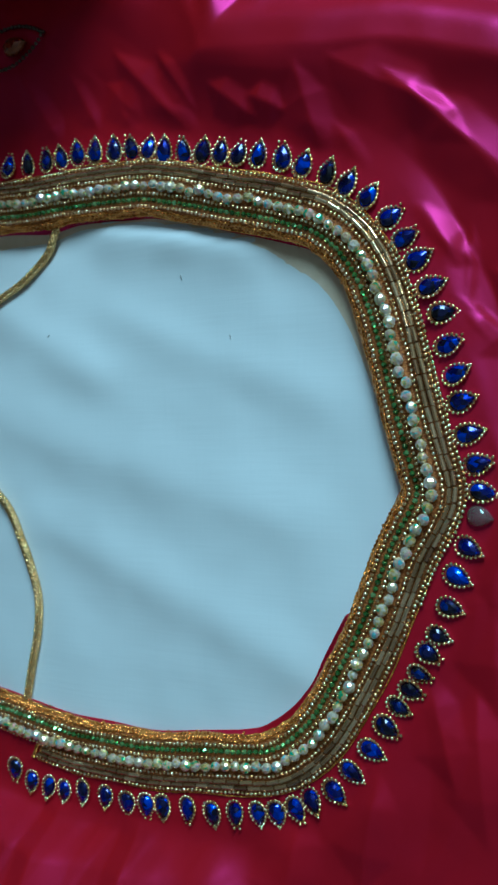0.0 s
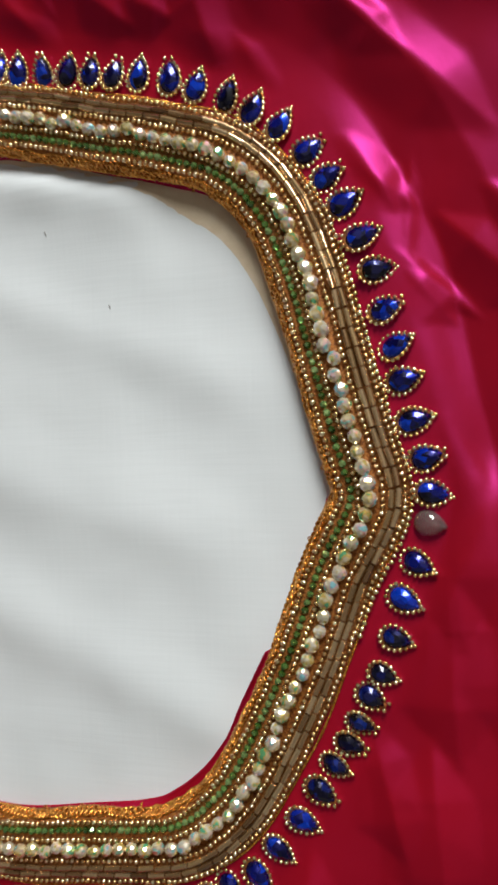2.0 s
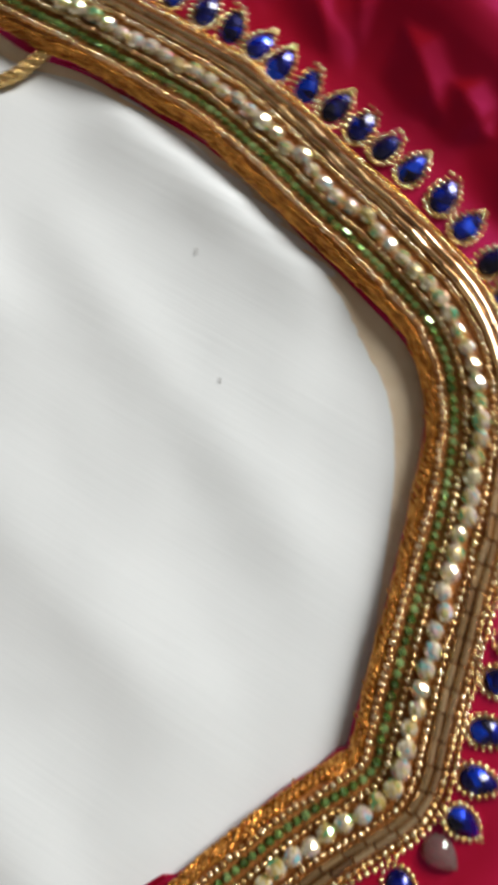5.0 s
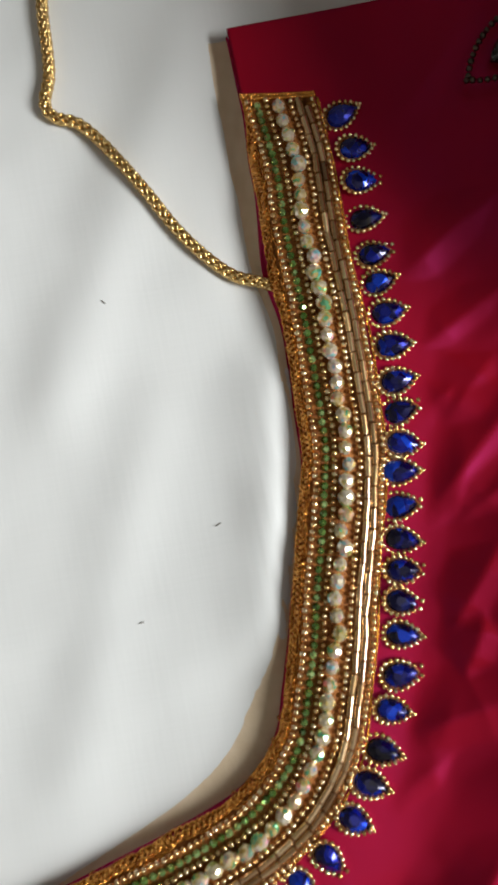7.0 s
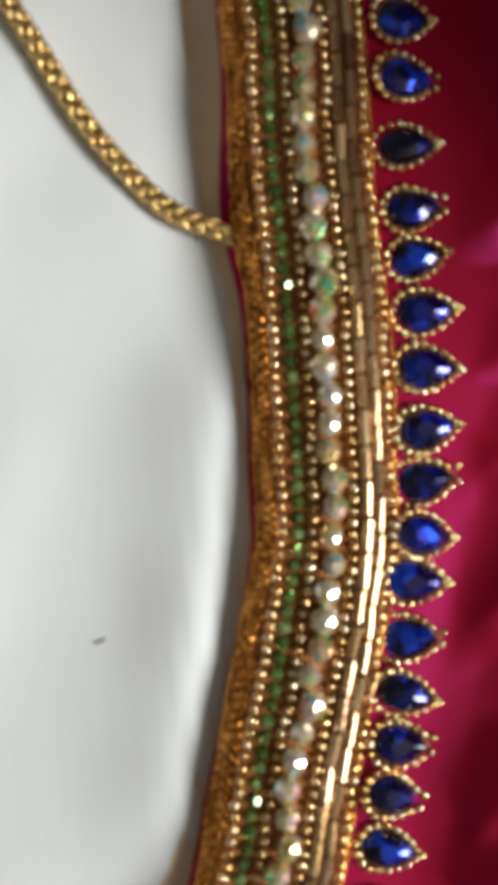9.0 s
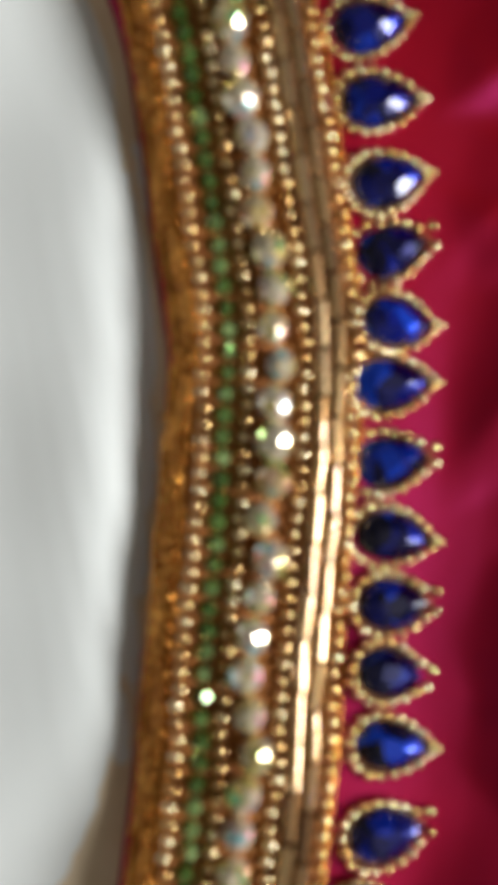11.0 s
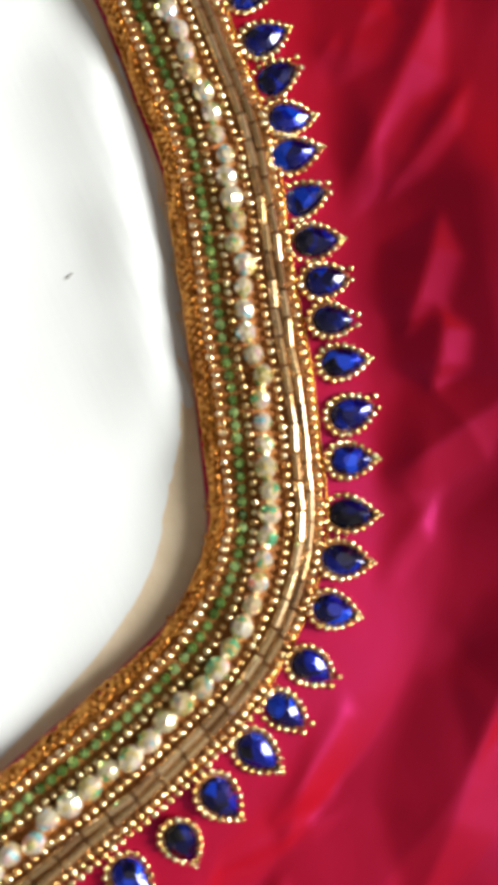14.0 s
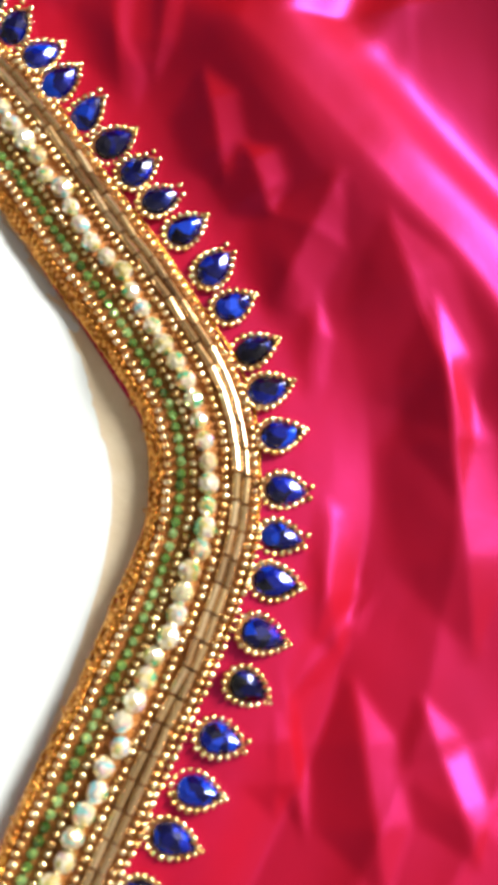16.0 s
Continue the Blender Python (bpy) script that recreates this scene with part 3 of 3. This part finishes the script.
def loose_threads(count, lo, hi):
    """Couched metal threads that wander and cross along the edge."""
    heap = Heap()
    a, c = int((BAND0 - 1) / STEP), int((BAND1 + 1) / STEP)
    s = RUN[a:c]
    for k in range(count):
        n1 = np.array([noise.noise(Vector((q * 0.16, k * 5.3, 0.2))) for q in s])
        n2 = np.array([noise.noise(Vector((q * 0.45, k * 3.7, 4.2))) for q in s])
        lat = lo + (hi - lo) * (k + 0.5) / count + 1.0 * n1 + 0.55 * n2
        lat = np.clip(lat, lo - 0.3 + tuck(s), hi + 0.2)
        z = 0.62 - edge_drop(lat) + 0.35 * n2 + 0.2 * np.sin(s * 1.9 + k * 2.0)
        p = LINE[a:c] + OUTWARD[a:c] * lat[:, None]
        tube(heap, np.column_stack([p, z]) * MM, 0.24 * MM, 5)
    return heap


def stray_loops():
    """Short ends of the metal thread that stand off the edge."""
    heap = Heap()
    chance = random.Random(21)
    s = BAND0 + 6
    while s < BAND1 - 4:
        s += chance.uniform(5, 20)
        i = int(s / STEP)
        n, w = OUTWARD[i], along[i]
        reach, wide = chance.uniform(0.5, 1.3), chance.uniform(0.6, 1.6)
        u = np.linspace(0, 1, 10)
        lat = -9.6 + tuck(s) - reach * np.sin(np.pi * u)
        p = LINE[i] + n * lat[:, None] + w * ((u - 0.5) * wide)[:, None]
        tube(heap, np.column_stack([p, 0.75 - edge_drop(np.maximum(lat, -10.6)) + chance.uniform(-0.1, 0.7) * u]) * MM, 0.17 * MM, 5)
    return heap


tagged(stray_loops().out("stray_thread", ZARI, blouse, True, "stray ends of gold thread"), kind="stuff")
tagged(loose_threads(6, -9.8, -7.9).out("zari_thread", ZARI, blouse, True, "couched orange-gold metal threads"), kind="stuff")
braid(8.75, slant(8), BUGLE_END, 0.22, 1.5, 0.20, 2, 0.4).out("zari_cord", ZARI, blouse)


def end_braid(s, lo, hi):
    """The thread that closes the band's end across its breadth."""
    heap = Heap()
    off = np.arange(lo, hi, 0.2)
    for k in range(4):
        ph = 2 * np.pi * k / 4
        ss = s + 0.22 * (off + 8.0) + 0.6 * np.sin(2 * np.pi * off / 2.9 + ph)
        z = 0.7 + 0.3 * np.sin(4 * np.pi * off / 2.9 + 2 * ph)
        pts = []
        for o, q, h in zip(off, ss, z):
            i = min(max(q / STEP, 0), len(RUN) - 2)
            i0 = int(i)
            base = LINE[i0] * (1 - (i - i0)) + LINE[i0 + 1] * (i - i0)
            p = base + OUTWARD[i0] * o
            pts.append((p[0] * MM, p[1] * MM, h * MM))
        tube(heap, pts, 0.32 * MM, 5)
    heap.out("end_braid", ZARI, blouse)


end_braid(BAND0 - 1.0, -8.2, 9.0)
end_braid(BUGLE_END - 2.4, 2.6, 8.8)


# seed beads: those along the stretch that is seen closest are single, the rest joined
SEED_V, SEED_F = bead_shape(0.70 * MM, 1.30 * MM, 10, 5)
seed_mesh = bpy.data.meshes.new("seed_bead")
seed_mesh.from_pydata(SEED_V, [], SEED_F)
seed_mesh.materials.append(GOLD_ONE)
seed_mesh.polygons.foreach_set("use_smooth", [True] * len(seed_mesh.polygons))
dice = random.Random(7)


def turned(x, y, z, t, tilt=0.0, roll=0.0):
    return Matrix.Translation((x * MM, y * MM, z * MM)) @ Matrix.Rotation(math.atan2(t[1], t[0]), 4, "Z") @ Matrix.Rotation(tilt, 4, "Y") @ Matrix.Rotation(roll, 4, "X")


singles = 0
for off, begin, end in ((-7.1, slant(-7), BAND1), (-2.9, slant(-3), BAND1), (2.65, slant(3), BAND1), (7.75, slant(8), BUGLE_END), (9.1, 197.0, 301.0)):
    heap = Heap()
    q, t = row_line(off, begin + 0.6, end, 1.56)
    for k in range(len(q)):
        w = Vector((-t[k][1], t[k][0])) * dice.gauss(0, 0.10)
        size = dice.uniform(0.92, 1.08)
        m = turned(q[k][0] + w.x, q[k][1] + w.y, (0.65 if off == -2.9 else 0.35) + 0.70 * size + satin_at(*q[k]), t[k] + np.array([dice.gauss(0, 0.08), dice.gauss(0, 0.08)]), dice.gauss(0, 0.12)) @ Matrix.Diagonal((dice.uniform(0.9, 1.05) * size, size, size, 1))
        if -62 < q[k][0] < 33 and q[k][1] > 40 and singles < 300:
            ob = new("seed_bead", seed_mesh)
            ob.parent, ob.matrix_basis = blouse, m
            singles += 1
        else:
            heap.add(placed(SEED_V, m), SEED_F)
    tagged(heap.out("seed_bead_strand", GOLD, blouse, True, "row of gold seed beads"), kind="stuff")


# green stones
def cut_stone_mesh(name, r, high, material, sides=8):
    """A small round cut stone in a cup."""
    v, f = [], []
    for rr, z in ((r, 0.0), (r, high * 0.40), (r * 0.48, high)):
        v += [(rr * math.cos(2 * math.pi * (j + 0.5) / sides), rr * math.sin(2 * math.pi * (j + 0.5) / sides), z) for j in range(sides)]
    for k in range(2):
        f += [(k * sides + j, k * sides + (j + 1) % sides, (k + 1) * sides + (j + 1) % sides, (k + 1) * sides + j) for j in range(sides)]
    f.append(tuple(2 * sides + j for j in range(sides)))
    me = bpy.data.meshes.new(name)
    me.from_pydata(v, [], f)
    me.materials.append(material)
    return me


green_mesh = cut_stone_mesh("green_stone", 0.98 * MM, 1.35 * MM, GREEN, 7)
q, t = row_line(-5.0, slant(-5) + 1.2, BAND1 - 1, 2.06)
for k in range(len(q)):
    ob = new("green_stone", green_mesh)
    ob.parent = blouse
    ob.matrix_basis = turned(q[k][0], q[k][1], 0.40 + satin_at(*q[k]), t[k], dice.gauss(0, 0.16), dice.gauss(0, 0.16)) @ Matrix.Rotation(dice.uniform(0, 6.28), 4, "Z") @ Matrix.Diagonal((dice.uniform(0.93, 1.06),) * 2 + (1, 1))


# crystals
def crystal_mesh(name, r, long):
    """A cut rondelle: five belts of flat facets."""
    v, f = [], []
    sides = 8
    for x, rr, tw in ((-0.5, 0.42, 0), (-0.32, 0.80, 0.5), (-0.09, 1.0, 0), (0.09, 1.0, 0), (0.32, 0.80, 0.5), (0.5, 0.42, 0.0)):
        v += [(x * long, rr * r * math.cos(2 * math.pi * (j + tw) / sides), rr * r * math.sin(2 * math.pi * (j + tw) / sides)) for j in range(sides)]
    for k in range(5):
        for j in range(sides):
            a, b, c, d = k * sides + j, k * sides + (j + 1) % sides, (k + 1) * sides + j, (k + 1) * sides + (j + 1) % sides
            f += [(a, b, d, c)] if k == 2 else ([(a, b, c), (b, d, c)] if k in (0, 3) else [(a, b, d), (a, d, c)])
    f += [tuple(range(sides))[::-1], tuple(5 * sides + j for j in range(sides))]
    me = bpy.data.meshes.new(name)
    me.from_pydata(v, [], f)
    me.materials.append(CRYSTAL)
    return me


rondelle = crystal_mesh("crystal_bead", 1.88 * MM, 3.75 * MM)
q, t = row_line(-0.4, slant(0) + 2.0, BAND1 - 1, 3.7)
for k in range(len(q)):
    ob = new("crystal_bead", rondelle)
    ob.parent = blouse
    size = dice.uniform(0.84, 1.06)
    w = Vector((-t[k][1], t[k][0])) * dice.gauss(0, 0.34)
    ob.matrix_basis = turned(q[k][0] + w.x, q[k][1] + w.y, 0.40 + 1.6 * size + satin_at(*q[k]), t[k], dice.gauss(0, 0.2), dice.uniform(0, 6.28)) @ Matrix.Rotation(dice.gauss(0, 0.25), 4, "Z") @ Matrix.Diagonal((size, size, size, 1))


# bugle beads in two staggered rows
def bugle_mesh(name, r, long):
    """A cut glass tube: a round side, and flat cut ends with a small bevel."""
    v, f = [], []
    sides = 12
    for x, rr in ((-0.5, 0.80), (-0.485, 1.0), (-0.485, 1.0), (0.485, 1.0), (0.485, 1.0), (0.5, 0.80)):
        v += [(x * long, rr * r * math.cos(2 * math.pi * j / sides), rr * r * math.sin(2 * math.pi * j / sides)) for j in range(sides)]
    for k in (0, 2, 4):
        f += [(k * sides + j, k * sides + (j + 1) % sides, (k + 1) * sides + (j + 1) % sides, (k + 1) * sides + j) for j in range(sides)]
    f += [tuple(range(sides))[::-1], tuple(5 * sides + j for j in range(sides))]
    me = bpy.data.meshes.new(name)
    me.from_pydata(v, [], f)
    me.materials.append(BUGLE)
    me.polygons.foreach_set("use_smooth", [sides <= k < 2 * sides for k in range(len(f))])
    return me


tube_mesh = bugle_mesh("bugle_bead", 0.78 * MM, 4.6 * MM)
for off, shift in ((4.4, 0.0), (6.08, 2.3)):
    q, t = row_line(off, slant(off) + 2.6 + shift, BUGLE_END - 2.0, 4.75)
    for k in range(len(q)):
        ob = new("bugle_bead", tube_mesh)
        ob.parent = blouse
        ob.matrix_basis = turned(q[k][0], q[k][1], 0.42 + 0.85 + satin_at(*q[k]), t[k] + np.array([dice.gauss(0, 0.03), dice.gauss(0, 0.03)]), dice.gauss(0, 0.07)) @ Matrix.Diagonal((dice.uniform(0.93, 1.0), 1, 1, 1))


# drop stones in rims of seed beads; run along the neckline and distance outside the crystal row
STONE_RUN = [33.8, 41.5, 48.5, 58.2, 67.2, 73.8, 80.8, 88.2, 96.2, 103.0, 109.5, 114.5, 122.0, 129.0, 135.5, 142.8, 150.0, 157.8, 165.0, 172.8, 178.2, 184.5, 191.8, 198.0, 204.0, 212.0, 219.8, 228.5, 237.5, 245.5, 255.0, 263.5, 268.2, 271.8, 278.0, 287.2, 298.0, 306.5, 312.2, 318.0, 323.5, 329.8, 337.0, 344.5, 352.2, 359.2, 365.5, 369.8, 374.5, 379.5, 387.5, 395.8, 405.2, 414.8, 420.5, 427.5, 436.5, 446.0, 453.0, 459.0, 466.5, 475.0]
STONE_OUT = [13.4, 14.0, 14.0, 13.8, 13.9, 13.7, 14.1, 13.8, 13.4, 12.9, 12.4, 11.8, 12.2, 12.8, 13.6, 13.8, 14.3, 14.5, 13.6, 12.9, 12.4, 12.6, 12.9, 13.0, 13.7, 14.3, 15.2, 14.7, 14.8, 14.2, 13.8, 13.8, 13.5, 13.8, 14.6, 15.7, 17.0, 16.7, 16.1, 16.3, 16.1, 15.2, 14.8, 14.5, 13.9, 14.8, 13.5, 14.0, 14.0, 14.2, 14.8, 15.3, 14.5, 14.3, 14.3, 14.7, 14.5, 14.6, 16.1, 17.1, 17.7, 15.8]
# stones painted dark, as if their foil gave no light back
UNLIT_STONES = (3, 15, 19, 26, 36, 37, 38, 39, 40, 41, 42)
BARE = 33                  # one stone has lost its rim


def drop_outline(long, wide, n, turn=0.0):
    """A teardrop whose tip points along x."""
    out = []
    for j in range(n):
        a = 2 * math.pi * (j + turn) / n
        out.append((0.5 * long * math.cos(a) - 0.04 * long, 0.5 * wide * 1.14 * math.sin(a) * abs(math.sin(a / 2)) ** 0.62))
    return out


def drop_gem(name, long, wide, high, material, parent, label=""):
    n = 16
    v, f = [], []
    for k, (scale, z, turn) in enumerate(((1.0, 0.0, 0), (1.0, 0.34, 0), (0.84, 0.70, 0.5), (0.42, 1.0, 0.0))):
        cx = -0.09 * long * (1 - scale)
        v += [(x * scale + cx, y * scale, z * high) for x, y in drop_outline(long, wide, n, turn)]
    for k in range(3):
        for j in range(n):
            a, b, c, d = k * n + j, k * n + (j + 1) % n, (k + 1) * n + j, (k + 1) * n + (j + 1) % n
            f += [(a, b, d, c)] if k == 0 else ([(a, b, c), (b, d, c)] if k == 1 else [(a, b, d), (a, d, c)])
    f.append(tuple(3 * n + j for j in range(n)))
    return mesh_object(name, v, f, material, parent, False, label)


def rim_beads(gem, long, wide, radius, split, bead=seed_mesh):
    """Single beads round a drop stone; at the tip the thread closes with one bead, or its two ends stay apart."""
    ring = np.array(drop_outline(long, wide, 240) + drop_outline(long, wide, 240)[:1])
    p = even(ring, 0.00002)[1]
    count = max(8, round(len(p) * 0.00002 / (radius * 2.3)))
    spots = [tuple(p[int((j + 0.5) * len(p) / count) % len(p)]) for j in range(count)]
    if split:
        (x0, y0), (x1, y1) = spots[0], spots[-1]
        spots[0], spots[-1] = (x0 + radius * 0.9, y0 + radius * split), (x1 + radius * 0.5, y1 - radius * 0.5)
    else:
        spots.append((long * 0.46 + radius * 0.7, dice.gauss(0, 0.3) * radius))
    for x, y in spots:
        r = radius * dice.uniform(0.9, 1.1)
        ob = new("rim_bead", bead)
        ob.parent = gem
        ob.matrix_basis = Matrix.Translation((x, y, 0.0002 + r * 0.9)) @ Matrix.Rotation(dice.uniform(0, 6.28), 4, "Z") @ Matrix.Diagonal((r / (0.70 * MM),) * 3 + (1,))


def setting_plate(gem, long, wide):
    """The gold thread cup that a drop stone sits in."""
    n, v, f = 32, [], []
    for scale, z in ((1.0, 0.0), (0.99, 0.25), (0.90, 0.42), (0.80, 0.5)):
        v += [(x * scale, y * scale, z * MM) for x, y in drop_outline(long, wide, n)]
    for k in range(3):
        f += [(k * n + j, k * n + (j + 1) % n, (k + 1) * n + (j + 1) % n, (k + 1) * n + j) for j in range(n)]
    mesh_object("setting", v, f, GROUND_THREAD, gem, True, "orange-gold thread setting")


for k, (s, off) in enumerate(zip(STONE_RUN, STONE_OUT)):
    p, n = on_band(s, off + 0.35)
    size = dice.uniform(0.94, 1.04)
    if 36 <= k <= 41:
        size *= 0.86
    m = turned(p[0], p[1], satin_at(*p), n, dice.gauss(0.0, 0.11), dice.gauss(0, 0.11)) @ Matrix.Rotation(dice.gauss(0, 0.10), 4, "Z")
    if k == BARE:
        gem = drop_gem("bare_stone", 7.7 * MM, 6.3 * MM, 2.2 * MM, CLEAR_STONE, blouse, "bare clear drop stone without a bead rim")
        gem.data.polygons.foreach_set("use_smooth", [True] * len(gem.data.polygons))
        gem.matrix_basis = m
        continue
    gem = drop_gem("drop_stone", 7.5 * MM * size, 5.3 * MM * size, 2.0 * MM, UNLIT_BLUE if k in UNLIT_STONES else BLUE, blouse, "blue drop stone painted dark, its foil giving no light back" if k in UNLIT_STONES else "deep blue faceted drop stone")
    gem.matrix_basis = m
    setting_plate(gem, 8.9 * MM * size, 6.45 * MM * size)
    rim_beads(gem, 9.0 * MM * size, 6.6 * MM * size, 0.585 * MM, dice.uniform(0.4, 1.2) if dice.random() < 0.3 else 0.0)


# ---------------------------------------------------------------- tie cords
def tie_cord(name, course, label):
    """A braided gold cord along a course of (x, y, z) millimetres."""
    _, p = even(spline(np.array(course, float), 24), 0.35)
    t = np.gradient(p, axis=0)
    t /= np.linalg.norm(t, axis=1)[:, None]
    side = np.cross((0, 0, 1.0), t)
    side /= np.linalg.norm(side, axis=1)[:, None]
    over = np.cross(t, side)
    s = np.arange(len(p)) * 0.35
    rest = cloth_height(p[:, 0], p[:, 1]) + 1.45
    p[:, 2] = np.maximum(p[:, 2], rest)
    p[:, 2] = np.convolve(np.pad(p[:, 2], 8, "edge"), np.ones(17) / 17, "valid")
    core = Heap()
    tube(core, p * MM, 0.85 * MM, 8)
    cord = core.out(name, CORD, blouse, True, label)
    for way in (1, -1):
        for k in range(4):
            a = way * 2 * np.pi * s / 9.0 + 2 * np.pi * k / 4 + (0.4 if way < 0 else 0)
            r = 0.95 + 0.18 * way * np.sin(4 * 2 * np.pi * s / 9.0)
            q = p + (side * np.cos(a)[:, None] + over * np.sin(a)[:, None]) * r[:, None]
            strand = Heap()
            tube(strand, q * MM, 0.52 * MM, 5)
            strand.out("strand", CORD, cord)
    return cord


tie_cord("tie_cord", [(-80.2, 77, -3.0), (-82, 73.4, -3.0), (-84.5, 68.3, -3.3), (-90, 62.8, -3.5), (-97.5, 57.4, -3.5), (-106.3, 52.6, -3.5), (-114.5, 48, -3.5), (-123, 43, -3.4), (-128, 38.8, -2.9), (-130.6, 33.6, -2.7), (-134.6, 32, -2.8), (-142, 34.3, -3.3), (-155, 35.1, -3.5), (-168, 35.6, -3.5), (-200, 32, -3.5), (-238, 18, -3.5)], "braided gold tie cord")
tie_cord("tie_cord", [(-95.5, -99, -2.6), (-94.4, -93.5, -3.0), (-92.7, -84, -3.5), (-90.1, -71.5, -3.5), (-89.6, -59, -3.5), (-92.6, -48.7, -3.5), (-97, -38.4, -3.5), (-102.3, -28.4, -3.5), (-110, -20, -3.5), (-128, -6, -3.5), (-150, 0, -3.5), (-185, -6, -3.5)], "braided gold tie cord")


# ---------------------------------------------------------------- unseen roll added to shade the shoulder, and the stones there
shaded_bead_mesh = seed_mesh.copy()
shaded_bead_mesh.materials[0] = SHADED_BEAD


# added satin roll, out of view, that blocks the window's light
def shade_roll():
    v, f = [], []
    us, n = np.linspace(0, 1, 90), 40
    for u in us:
        cx, cy = -300 + 275 * u, 226 - 8 * math.sin(u * 3.0)
        r = 63 * (0.6 + 0.4 * math.sin(math.pi * min(1, u * 1.02)) ** 0.5)
        for j in range(n):
            a = 2 * math.pi * j / n
            g = 1 + 0.10 * noise.noise(Vector((u * 6, math.cos(a) * 1.3, math.sin(a) * 1.3))) + 0.05 * math.sin(5 * a + 9 * u)
            v.append((cx * MM, (cy + r * g * math.cos(a)) * MM, (r * 0.95 * (1 + g * math.sin(a)) - 4) * MM))
    for i in range(len(us) - 1):
        f += [(i * n + j, i * n + (j + 1) % n, (i + 1) * n + (j + 1) % n, (i + 1) * n + j) for j in range(n)]
    f += [tuple(range(n))[::-1], tuple((len(us) - 1) * n + j for j in range(n))]
    ob = mesh_object("shade_heap", v, f, SATIN, blouse, True, "unseen roll of pink satin added to shade the shoulder")
    weave_map(ob)
    for x, y, z, turn, big in ((-89.5, 140.5, 1.5, 8, 1.0), (-121, 138, 1.5, -60, 0.9)):
        gem = drop_gem("sleeve_stone", 10 * MM * big, 7 * MM * big, 2.6 * MM, AMBER if big == 1.0 else BLACK_STONE, blouse, "amber drop stone" if big == 1.0 else "black drop stone")
        gem.matrix_basis = pose(x * MM, y * MM, (z + float(satin_height(np.array([x + 0.0]), np.array([y + 0.0]), None, np.array([y - 91.0]))[0])) * MM, 0, 0, turn)
        rim_beads(gem, 27 * MM * big, 15 * MM * big, 0.75 * MM, 0.0, shaded_bead_mesh)


shade_roll()


# ---------------------------------------------------------------- lint on the white cloth
def lint_fibre(x, y, turn, long):
    heap = Heap()
    u = np.linspace(-0.5, 0.5, 9)
    long *= 0.6
    tube(heap, np.column_stack([u * long, 0.22 * long * np.sin(u * 4), 0.1 + 0 * u]) * MM, 0.13 * MM, 5)
    ob = heap.out("lint_fibre", LINT)
    ob.matrix_basis = pose(x * MM, y * MM, (float(cloth_height(np.array([x + 0.0]), np.array([y + 0.0]))[0]) + 0.08) * MM, 0, 0, turn)
    return tagged(ob, "tiny grey lint fibre on the white cloth", "lint", "lint on the cloth")


for x, y, turn, long in ((-28.3, 53.8, 80, 2.2), (-10.0, 32.6, 70, 1.8), (-83.8, 37.3, 10, 1.8)):
    lint_fibre(x, y, turn, long)
